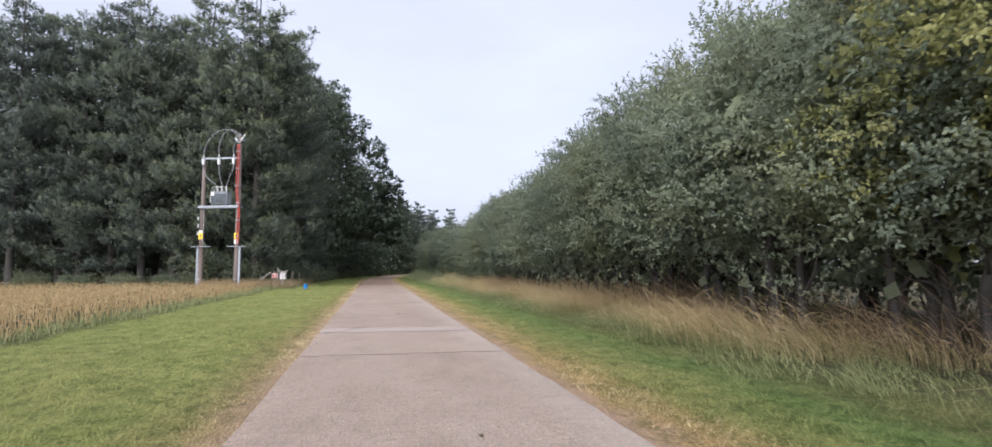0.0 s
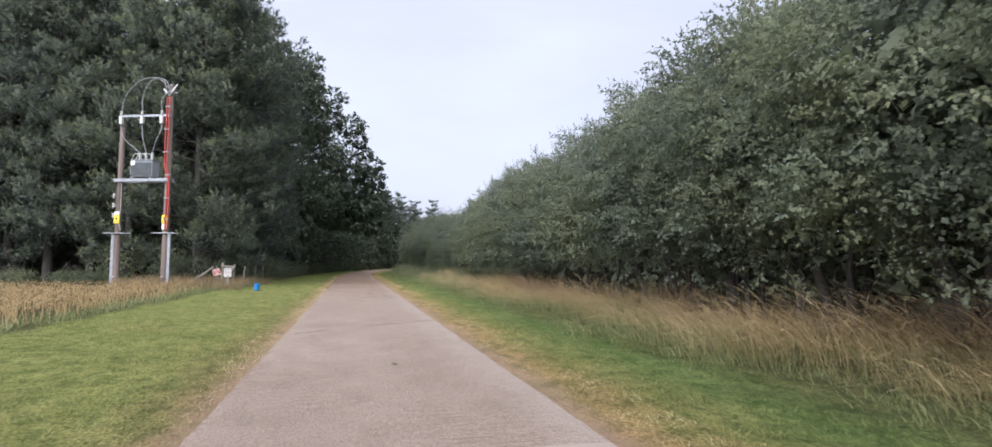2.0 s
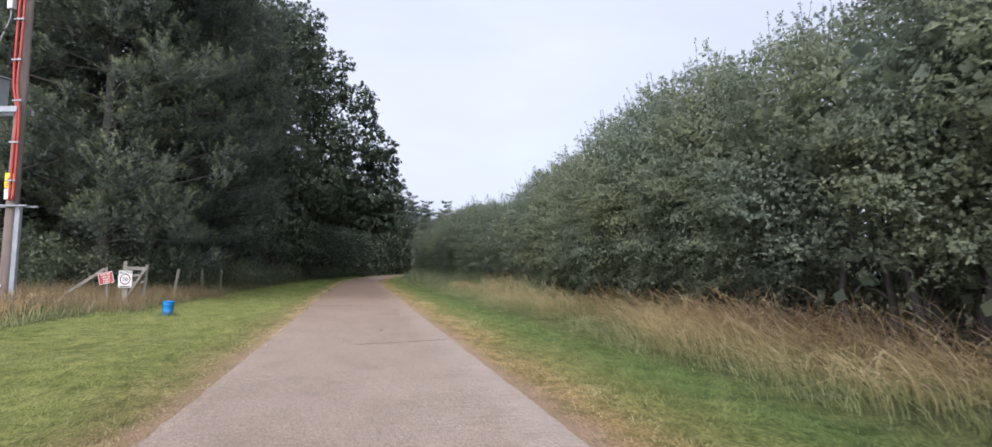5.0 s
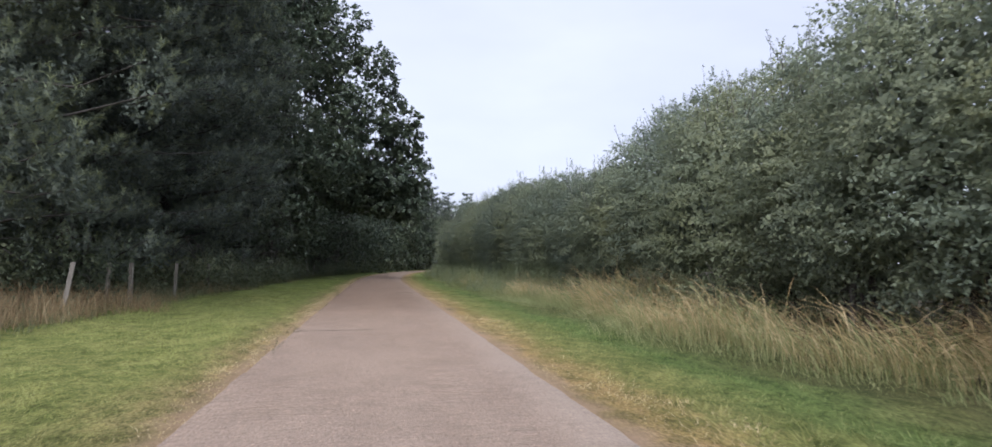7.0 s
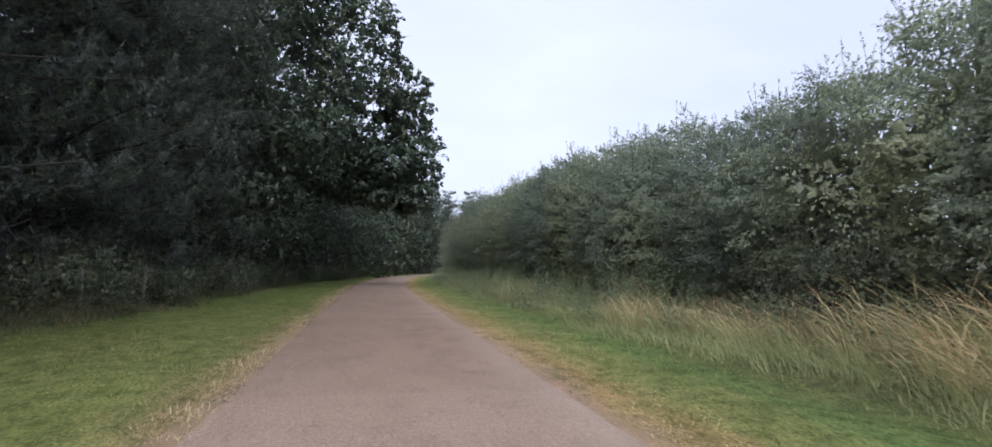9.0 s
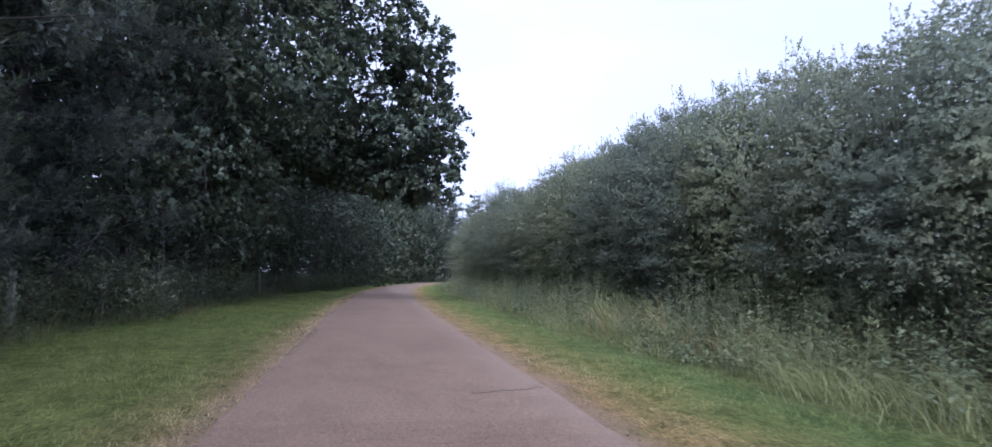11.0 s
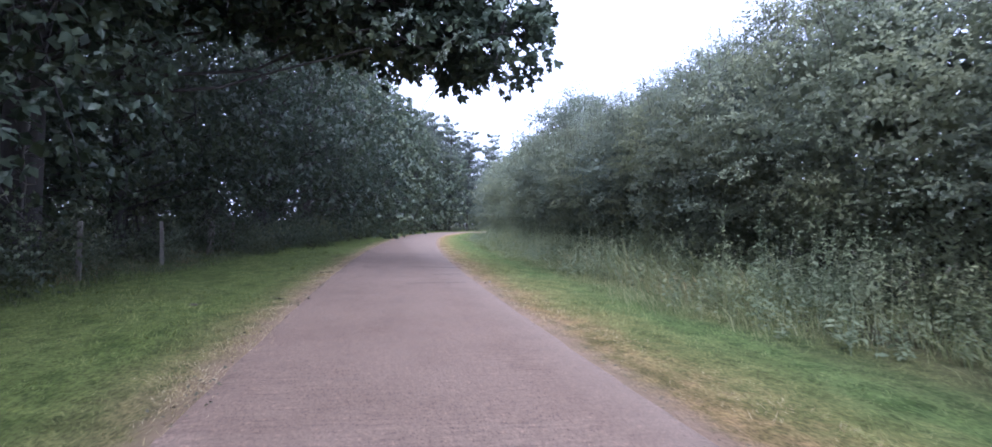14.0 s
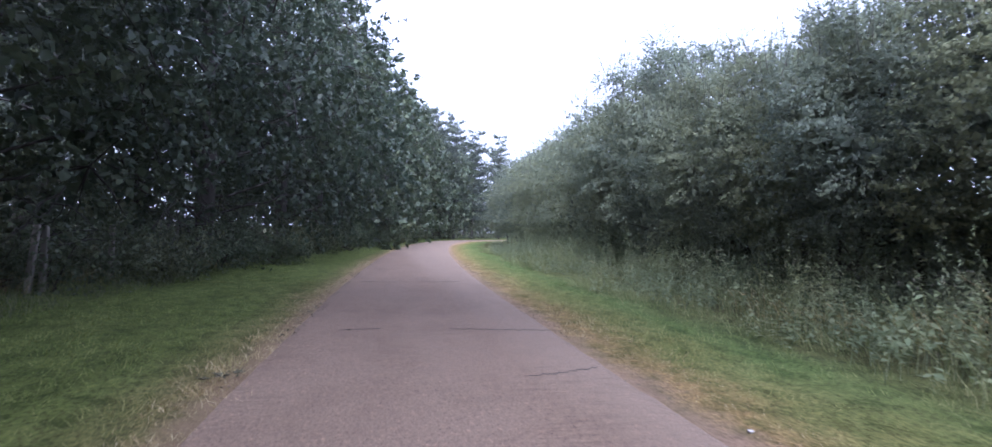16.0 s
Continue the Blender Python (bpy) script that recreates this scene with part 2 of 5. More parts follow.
def concrete_material():
    """Old brushed concrete, warm with soil: cross grooves, worn wheel tracks, stains and exposed stones."""
    a = Mat("old_concrete")
    p = a.world_pos()
    sep = a.n.new("ShaderNodeSeparateXYZ")
    a.l.new(p, sep.inputs[0])
    big = a.noise(p, 0.55, 5.0, 0.6, (1.0, 0.35, 1))
    mid = a.noise(p, 3.2, 5.0, 0.65)
    grit = a.noise(p, 46.0, 5.0, 0.85)
    stones = a.noise(p, 19.0, 3.0, 0.8)
    groove = a.noise(p, 15.0, 4.0, 0.7, (0.16, 2.2, 1))
    f = a.math("MULTIPLY_ADD", big, 0.55, a.math("MULTIPLY", mid, 0.45))
    f = a.math("ADD", f, a.math("MULTIPLY_ADD", a.obj_random(), 0.12, -0.06))
    c = a.ramp(f, [(0.25, (0.232, 0.180, 0.143)), (0.5, (0.276, 0.218, 0.174)), (0.75, (0.320, 0.261, 0.212))])
    c = a.mix(0.8, c, a.ramp(grit, [(0.38, (0.34, 0.32, 0.30)), (0.47, (0.84, 0.83, 0.82)), (0.56, (1.08, 1.08, 1.08)), (0.66, (1.50, 1.46, 1.40))]), "MULTIPLY")
    c = a.mix(0.75, c, a.ramp(stones, [(0.33, (0.50, 0.47, 0.45)), (0.43, (1, 1, 1)), (0.58, (1.0, 1.0, 1.0)), (0.65, (1.50, 1.45, 1.38))]), "MULTIPLY")
    worn = a.ramp(a.noise(p, 0.8, 3.0, 0.6, (0.6, 0.5, 1)), [(0.40, (0, 0, 0)), (0.62, (1, 1, 1))])
    c = a.mix(a.math("MULTIPLY", worn, 0.75), c, a.mix(1.0, c, a.ramp(groove, [(0.36, (0.56, 0.54, 0.52)), (0.5, (1.0, 1.0, 1.0)), (0.66, (1.22, 1.2, 1.18))]), "MULTIPLY"))
    stain = a.noise(p, 1.4, 5.0, 0.7, (1.0, 0.6, 1))
    c = a.mix(0.4, c, a.ramp(stain, [(0.34, (0.68, 0.65, 0.62)), (0.55, (1, 1, 1))]), "MULTIPLY")
    edge = a.remap(a.math("MULTIPLY_ADD", a.math("ADD", mid, -0.5), 0.7, sep.outputs[0]), 1.55, 2.15)
    c = a.mix(a.math("MULTIPLY", edge, 0.35), c, (0.36, 0.315, 0.27))
    # Tree shade and brown soil put into the slab colour further along the lane.
    shade_soil = a.remap(a.math("MULTIPLY_ADD", big, 14.0, sep.outputs[1]), 38.0, 60.0)
    c = a.mix(shade_soil, c, a.mix(1.0, c, (0.78, 0.695, 0.605), "MULTIPLY"))
    h = a.math("ADD", a.math("MULTIPLY", grit, 0.6), a.math("MULTIPLY_ADD", groove, 0.5, a.math("MULTIPLY", stones, 0.5)))
    a.bump(h, 0.9, 0.02)
    return a.done(c, a.remap(mid, 0.3, 0.7, 0.75, 0.95), 0, 0.25)


def worn_material(name, c0, c1, scale=6.0, rough=0.7, metal=0.0, stretch=None, bump=0.3):
    a = Mat(name)
    n1, n2 = a.noise(a.coord(), scale, 5.0, 0.65, stretch), a.noise(a.coord(), scale * 9, 3.0, 0.6, stretch)
    c = a.ramp(a.math("MULTIPLY_ADD", n1, 0.7, a.math("MULTIPLY", n2, 0.3)), [(0.32, c0), (0.68, c1)])
    a.bump(n2, bump, 0.004)
    return a.done(c, rough, metal, 0.4)


M_GROUND = ground_material()
M_BLADE = blade_material("verge_blades")
M_DRY = straw_material("dry_grass", (0.30, 0.22, 0.105), (0.50, 0.385, 0.20), (0.72, 0.61, 0.38))
M_LONG = straw_material("long_ripe_grass", (0.28, 0.195, 0.09), (0.47, 0.350, 0.175), (0.68, 0.55, 0.33), (0.15, 0.175, 0.068))
M_DULL = straw_material("dull_dead_grass", (0.16, 0.112, 0.062), (0.28, 0.205, 0.115), (0.44, 0.345, 0.20))
M_RUST = straw_material("brown_seed_heads", (0.15, 0.10, 0.066), (0.25, 0.175, 0.115), (0.38, 0.28, 0.18))
M_TALL = straw_material("green_tall_grass", (0.125, 0.150, 0.062), (0.21, 0.240, 0.100), (0.36, 0.365, 0.18))
# Darker, greyer version of the tall grass, the wood's shade put into its colour.
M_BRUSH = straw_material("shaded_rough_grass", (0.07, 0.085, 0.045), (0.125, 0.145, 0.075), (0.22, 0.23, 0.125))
M_WHEAT = straw_material("ripe_wheat", (0.26, 0.178, 0.082), (0.40, 0.288, 0.14), (0.54, 0.41, 0.215))
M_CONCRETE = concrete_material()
M_PATCH = worn_material("pale_repair_concrete", (0.20, 0.160, 0.132), (0.310, 0.256, 0.214), 3.0, 0.9, 0, (0.3, 2.5, 1), 0.8)
M_POLE = worn_material("weathered_pole_wood", (0.085, 0.062, 0.050), (0.21, 0.17, 0.145), 3.0, 0.85, 0, (1, 1, 0.1), 0.6)
M_POST = worn_material("grey_fence_wood", (0.115, 0.102, 0.085), (0.25, 0.228, 0.195), 7.0, 0.9, 0, (1, 1, 0.12), 0.6)
M_STEEL = worn_material("galvanised_steel", (0.20, 0.215, 0.23), (0.31, 0.325, 0.34), 5.0, 0.5, 0.6)
M_GREY = worn_material("grey_tank_paint", (0.17, 0.19, 0.20), (0.25, 0.27, 0.28), 4.0, 0.5)
M_RED = worn_material("red_cable_sheath", (0.26, 0.030, 0.022), (0.38, 0.050, 0.036), 4.0, 0.5)
M_WIRE = worn_material("grey_cable", (0.16, 0.16, 0.17), (0.28, 0.28, 0.29), 4.0, 0.5)
M_PALE = worn_material("grey_insulator", (0.40, 0.40, 0.39), (0.58, 0.58, 0.56), 8.0, 0.35)
M_YSIGN = worn_material("yellow_plate", (0.70, 0.50, 0.02), (0.85, 0.64, 0.04), 4.0, 0.5)
M_WHITE = worn_material("white_sign_paint", (0.50, 0.49, 0.47), (0.66, 0.65, 0.62), 5.0, 0.5)
M_REDSIGN = worn_material("red_sign_paint", (0.25, 0.040, 0.030), (0.35, 0.068, 0.048), 5.0, 0.55)
M_BLACK = worn_material("black_sign_paint", (0.02, 0.02, 0.02), (0.05, 0.05, 0.05), 5.0, 0.5)
M_RING = worn_material("dark_red_ring_paint", (0.12, 0.025, 0.025), (0.19, 0.045, 0.04), 6.0, 0.55)
M_BLUE = worn_material("blue_plastic", (0.006, 0.125, 0.36), (0.014, 0.19, 0.48), 3.0, 0.4)


# ---- building helpers ----
def mesh_np(name, verts, faces, uvs=None, normals=None):
    """A mesh from arrays: verts (n, 3), faces (m, k), uvs by vertex (n, 2)."""
    verts, faces = np.asarray(verts, np.float32), np.asarray(faces, np.int32)
    me = bpy.data.meshes.new(name)
    me.vertices.add(len(verts))
    me.vertices.foreach_set("co", verts.ravel())
    k = faces.shape[1]
    me.loops.add(faces.size)
    me.loops.foreach_set("vertex_index", faces.ravel())
    me.polygons.add(len(faces))
    me.polygons.foreach_set("loop_start", np.arange(0, faces.size, k, dtype=np.int32))
    me.update(calc_edges=True)
    if uvs is not None:
        layer = me.uv_layers.new(name="UVMap")
        layer.data.foreach_set("uv", np.asarray(uvs, np.float32)[faces.ravel()].ravel())
    me.validate()
    if normals is not None:
        me.normals_split_custom_set_from_vertices(np.asarray(normals, np.float32))
    return me


def turned(verts, faces, normals):
    """Winds each face so that its front looks along the normals of its corners."""
    a, b, c = verts[faces[:, 0]], verts[faces[:, 1]], verts[faces[:, 2]]
    back = (np.cross(b - a, c - a) * normals[faces[:, 0]]).sum(1) < 0
    faces = faces.copy()
    faces[back] = faces[back][:, ::-1]
    return faces


def part(name, data, material, parent=None, label="", at=None):
    """Links a mesh or a bmesh as one object under its thing."""
    if isinstance(data, bmesh.types.BMesh):
        me = bpy.data.meshes.new(name)
        data.to_mesh(me)
        data.free()
        data = me
    if material and not data.materials:
        data.materials.append(material)
    ob = new(name, data)
    ob.parent = parent
    if at is not None:
        ob.matrix_basis = at
    return tagged(ob, label)


def thing(name, m, label, category, group="", kind=""):
    ob = new(name)
    ob.matrix_basis = m
    return tagged(ob, label, category, group, kind)


def smooth(me):
    me.polygons.foreach_set("use_smooth", np.ones(len(me.polygons), dtype=bool))
    return me


def box(sx, sy, sz, bevel=0.0, centre=(0, 0, 0)):
    bm = bmesh.new()
    bmesh.ops.create_cube(bm, size=1.0)
    bmesh.ops.scale(bm, vec=(sx, sy, sz), verts=bm.verts)
    if bevel:
        bmesh.ops.bevel(bm, geom=bm.edges[:], offset=bevel, segments=2, affect="EDGES", profile=0.5)
    bmesh.ops.translate(bm, vec=centre, verts=bm.verts)
    return bm


def tube(points, radii, sides=8, cap=True):
    """Vertices and quads of a tapered tube along points."""
    pts = np.asarray(points, float)
    radii = np.broadcast_to(np.asarray(radii, float), (len(pts),))
    d = np.gradient(pts, axis=0)
    d /= np.linalg.norm(d, axis=1)[:, None] + 1e-9
    ref = np.where(np.abs(d[:, 2:3]) > 0.9, np.array([[1.0, 0, 0]]), np.array([[0, 0, 1.0]]))
    a = np.cross(d, ref)
    a /= np.linalg.norm(a, axis=1)[:, None] + 1e-9
    b = np.cross(d, a)
    ang = np.linspace(0, 2 * np.pi, sides, endpoint=False)
    ring = np.cos(ang)[None, :, None] * a[:, None] + np.sin(ang)[None, :, None] * b[:, None]
    v = (pts[:, None] + ring * radii[:, None, None]).reshape(-1, 3)
    i, j = np.meshgrid(np.arange(len(pts) - 1), np.arange(sides), indexing="ij")
    j2 = (j + 1) % sides
    f = np.stack([i * sides + j, i * sides + j2, (i + 1) * sides + j2, (i + 1) * sides + j], -1).reshape(-1, 4)
    if cap:
        for k in (0, len(pts) - 1):
            v = np.vstack([v, pts[k]])
            c = len(v) - 1
            base = k * sides
            f = np.vstack([f, [[base + q, base + (q + 1) % sides, c, c] for q in range(sides)]])
    return v, f


def tube_mesh(name, points, radii, sides=8):
    v, f = tube(points, radii, sides, cap=False)
    me = mesh_np(name, v, f)
    bm = bmesh.new()
    bm.from_mesh(me)
    bmesh.ops.holes_fill(bm, edges=bm.edges[:])
    bmesh.ops.recalc_face_normals(bm, faces=bm.faces[:])
    bm.to_mesh(me)
    bm.free()
    return smooth(me)


def merged(pieces):
    """Joins (verts, faces) pieces of quads."""
    vs, fs, n = [], [], 0
    for v, f in pieces:
        vs.append(v)
        fs.append(np.asarray(f) + n)
        n += len(v)
    return np.vstack(vs), np.vstack(fs)


def unit(v):
    return v / (np.linalg.norm(v, axis=-1, keepdims=True) + 1e-9)


def bend(y):
    """How far the lane has swung aside at y."""
    y = np.asarray(y, float)
    q = np.clip(y - 68.0, 0, 110)
    return 0.0013 * q * q + np.clip(y - 178, 0, None) * 0.286 + 0.004 * np.clip(y - 140, 0, 60) ** 2


def ground_z(u, v):
    """Height of the verge: level by the lane, a low bank under hedge and wood, slightly uneven."""
    u, v = np.asarray(u, float), np.asarray(v, float)
    bank = 0.18 * np.clip((np.abs(u - 0.5) - 4.0) / 4.0, 0, 1) ** 2 * np.where(u < 0, np.clip((v - 38.5) / 4.5, 0, 1), 1.0)
    lump = 0.03 * np.sin(u * 1.7 + 0.6 * np.sin(v * 0.5)) * np.sin(v * 0.9 + u) + 0.02 * np.sin(v * 2.3 + u * 2.9)
    fade = np.clip((np.abs(u - 0.5) - 1.9) / 1.2, 0, 1)
    return -0.035 + (bank + lump + 0.03) * fade


# ---- ground: one sheet to the horizon ----
us = np.unique(np.concatenate([-np.geomspace(14, 2600, 16), np.arange(-14, 14.01, 0.28), np.geomspace(14, 2600, 16)]))
vs_ = np.unique(np.concatenate([-np.geomspace(12, 2600, 12), np.arange(-12, 130, 0.45), np.geomspace(130, 2600, 18)]))
gu, gv = np.meshgrid(us, vs_)
gx = gu + bend(gv) * np.exp(-np.clip(np.abs(gu) - 60, 0, None) / 200)
gp = np.stack([gx, gv, ground_z(gu, gv)], -1).reshape(-1, 3)
nu, nv = len(us), len(vs_)
qi, qj = np.meshgrid(np.arange(nv - 1), np.arange(nu - 1), indexing="ij")
gf = np.stack([qi * nu + qj, qi * nu + qj + 1, (qi + 1) * nu + qj + 1, (qi + 1) * nu + qj], -1).reshape(-1, 4)
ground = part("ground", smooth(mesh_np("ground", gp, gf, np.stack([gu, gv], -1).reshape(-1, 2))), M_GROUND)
tagged(ground, "mown grass verges with bare reddish soil beside the lane", "ground", kind="structure")

# ---- the lane: concrete slabs with joints ----
road = tagged(new("road"), "narrow farm lane of old concrete slabs", "road", kind="structure")
JOINTS = [-30, -24, -18, -12, -7.5, -3.2, 1.0, 5.2, 9.5, 12.8, 13.9, 18.3, 22.7, 27.1, 31.5, 35.9, 40.3, 44.7, 49.1, 53.5, 57.9, 62.3, 66.7,
          71.1, 75.5, 79.9, 84.3, 88.7, 93, 98, 103, 108, 113, 118, 124, 130, 136, 142, 148, 156, 164, 172, 180, 190, 200]
rng = np.random.default_rng(5)


def slab(y0, y1, gap):
    nx, ny = 25, max(6, int((y1 - y0) / 0.25))
    s, t = np.meshgrid(np.linspace(0, 1, nx), np.linspace(0, 1, ny))
    y = y0 + gap / 2 + t * (y1 - y0 - gap)
    ph = rng.uniform(0, 6, 4)
    skew = rng.uniform(-0.02, 0.02)
    y = y + (gap > 0.01) * (skew + 0.012 * np.sin(s * 23 + ph[0]) + 0.008 * np.sin(s * 57 + ph[1])) * (np.abs(t - 0.5) * 2) ** 8 
    x = -1.12 + s * 3.27
    edge = (np.abs(s - 0.5) * 2) ** 24
    x = x + edge * (0.006 * np.sin(y * 1.7 + ph[2]) + 0.006 * np.sin(y * 4.3 + ph[3]) + rng.normal(0, 0.007, x.shape)) + bend(y)
    z = 0.002 * np.sin(s * 4 + y)
    z[0], z[-1], z[:, 0], z[:, -1] = z[0] - gap * 0.4, z[-1] - gap * 0.4, z[:, 0] - 0.012, z[:, -1] - 0.012
    top = np.stack([x, y, z], -1).reshape(-1, 3)
    i, j = np.meshgrid(np.arange(ny - 1), np.arange(nx - 1), indexing="ij")
    f = np.stack([i * nx + j, i * nx + j + 1, (i + 1) * nx + j + 1, (i + 1) * nx + j], -1).reshape(-1, 4)
    rim = np.concatenate([np.arange(nx), np.arange(1, ny) * nx + nx - 1, (ny - 1) * nx + np.arange(nx - 2, -1, -1),
                          np.arange(ny - 2, 0, -1) * nx])
    low = top[rim] - (0, 0, 0.09)
    n = len(top)
    k = np.arange(len(rim))
    k2 = (k + 1) % len(rim)
    me = mesh_np("slab", np.vstack([top, low]), np.vstack([f, np.stack([rim[k], n + k, n + k2, rim[k2]], -1)]))
    me.polygons.foreach_set("use_smooth", np.zeros(len(me.polygons), dtype=bool))
    return me


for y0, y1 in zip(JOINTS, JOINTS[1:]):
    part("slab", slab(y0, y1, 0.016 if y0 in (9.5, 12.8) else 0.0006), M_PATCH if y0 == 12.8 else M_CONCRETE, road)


def crack(points, width, r):
    """A ragged soil-filled crack, a hair proud of the slab."""
    pts = np.array(points, float)
    t = np.linspace(0, 1, 26)
    k = np.linspace(0, 1, len(pts))
    x, y = np.interp(t, k, pts[:, 0]) + r.normal(0, 0.018, 26), np.interp(t, k, pts[:, 1]) + r.normal(0, 0.025, 26)
    x = x + bend(y)
    w = 0.6 * width * r.uniform(0.25, 1.0, 26) * np.sin(np.pi * np.clip(t, 0.04, 0.96)) ** 0.4
    z = np.full(26, 0.008)
    v = np.vstack([np.column_stack([x, y - w, z - 0.006]), np.column_stack([x, y, z]), np.column_stack([x, y + w, z - 0.006])])
    i = np.arange(25)
    return mesh_np("crack", v, np.vstack([np.column_stack([i, i + 1, i + 27, i + 26]), np.column_stack([i + 26, i + 27, i + 53, i + 52])]))


M_CRACK = worn_material("crack_soil", (0.045, 0.038, 0.032), (0.09, 0.075, 0.062), 20.0, 0.95)
for pts, w in [([(-1.1, 9.5), (2.1, 9.45)], 0.022), ([(-1.1, 12.8), (0.5, 12.85), (2.1, 12.75)], 0.022), ([(-1.05, 12.9), (-0.6, 13.0), (-0.45, 13.6), (-0.15, 13.9)], 0.02),
               ([(-0.95, 21.6), (-0.3, 22.2)], 0.014), ([(0.5, 22.9), (2.1, 23.8)], 0.016), ([(0.4, 33.8), (2.05, 34.4)], 0.014), ([(-1.1, 44.3), (0.3, 44.5)], 0.016),
               ([(1.2, 59.0), (2.1, 59.3)], 0.018), ([(0.8, 84.5), (2.15, 84.4)], 0.026), ([(-0.6, 84.4), (-0.1, 84.5)], 0.016), ([(1.3, 82.0), (2.05, 82.3)], 0.018),
               ([(0.6, 79.8), (1.9, 80.1)], 0.012), ([(-0.8, 91.0), (1.6, 91.6)], 0.02)]:
    part("crack", crack(pts, w, rng), M_CRACK, road, "dark soil-filled crack")


# ---- plants ----
def blades(n, root, height, lean_to, lean, width, segs, r, ear=False):
    """Curved grass blades: n roots (n, 3), heights, a lean direction; returns verts and triangles as quads with a shared tip."""
    side = r.uniform(0, 2 * np.pi, n)
    sv = np.stack([np.cos(side), np.sin(side), np.zeros(n)], -1) * width[:, None]
    rows = []
    sag = np.clip(lean / height, 0, 1.8)
    for k in range(segs + 1):
        t = k / segs
        bow, drop = (t ** 2.3, 0.36 * t ** 3) if ear else (t * t, 0.30 * t * t)
        p = root + np.stack([lean_to[:, 0] * lean * bow, lean_to[:, 1] * lean * bow, height * (t - drop * sag)], -1)
        w = sv * (1 - t) ** 0.6 if k < segs else sv * 0.06
        if ear and t > 0.7 and k < segs:
            w = sv * 1.5
        rows += [p - w, p + w]
    v = np.stack(rows, 1)
    m = 2 * (segs + 1)
    base = np.arange(n)[:, None] * m
    f = np.concatenate([base + np.array([2 * k, 2 * k + 1, 2 * k + 3, 2 * k + 2]) for k in range(segs)], 1).reshape(-1, 4)
    return v.reshape(-1, 3), f


def leaf_kites(pos, along, normal, length, width):
    """Folded four-cornered leaves."""
    n = len(pos)
    side = unit(np.cross(along, normal)) * width[:, None] * 0.5
    tip = pos + along * length[:, None]
    mid = pos + along * length[:, None] * 0.45
    up = normal * width[:, None] * 0.18
    v = np.stack([pos, mid + side + up, tip, mid - side + up], 1).reshape(-1, 3)
    return v, (np.arange(n)[:, None] * 4 + np.array([0, 1, 2, 3]))


def leaf_lobed(pos, along, normal, length, width):
    """Leaves of three pointed lobes, drawn as slim four-cornered blades from one stalk."""
    side = unit(np.cross(along, normal))
    v, f = [], []
    n = len(pos)
    for k, (a, q) in enumerate(((0, 1.0), (0.75, 0.72), (-0.75, 0.72))):
        d = unit(along * math.cos(a) + side * math.sin(a) - normal * 0.15)
        s = unit(np.cross(d, normal)) * width[:, None] * 0.22
        ln = length[:, None] * q
        p0 = pos + along * length[:, None] * (0.18 if k else 0.0)
        v.append(np.stack([p0, p0 + d * ln * 0.55 + s, p0 + d * ln, p0 + d * ln * 0.55 - s], 1))
    v = np.stack(v, 1).reshape(-1, 3)
    return v, (np.arange(n * 3)[:, None] * 4 + np.array([0, 1, 2, 3]))


def rand_unit(n, r):
    return unit(r.normal(0, 1, (n, 3)))


def sprays(centres, aim, per, length, leaf_len, leaf_w, r, droop=0.0, shape=leaf_kites):
    """Leafy twigs: at each centre a twig along aim with leaves to both sides."""
    n = len(centres)
    t = np.repeat(r.uniform(0.0, 1.0, (n, per)), 1, axis=1)
    a = np.repeat(aim[:, None], per, 1)
    p = centres[:, None] + a * (t * length)[..., None] - np.array([0, 0, 1.0]) * (t * t * droop * length)[..., None]
    out = unit(r.normal(0, 1, (n, per, 3)) + a * 0.6 + np.array([0, 0, -0.25 - droop]))
    nor = unit(r.normal(0, 0.6, (n, per, 3)) + np.array([0, 0, 1.0]) + a * 0.3)
    p, out, nor = p.reshape(-1, 3), out.reshape(-1, 3), nor.reshape(-1, 3)
    size = r.uniform(0.7, 1.25, len(p))
    return shape(p, out, nor, leaf_len * size, leaf_w * size)


def limb(p0, p1, r0, r1, r, bow=0.1, sides=5, n=5):
    t = np.linspace(0, 1, n)[:, None]
    p0, p1 = np.asarray(p0, float), np.asarray(p1, float)
    w = r.normal(0, bow * np.linalg.norm(p1 - p0) * 0.3, (n, 3)) * np.sin(t * np.pi)
    return tube(p0 + (p1 - p0) * t + w, np.linspace(r0, r1, n), sides, cap=False)


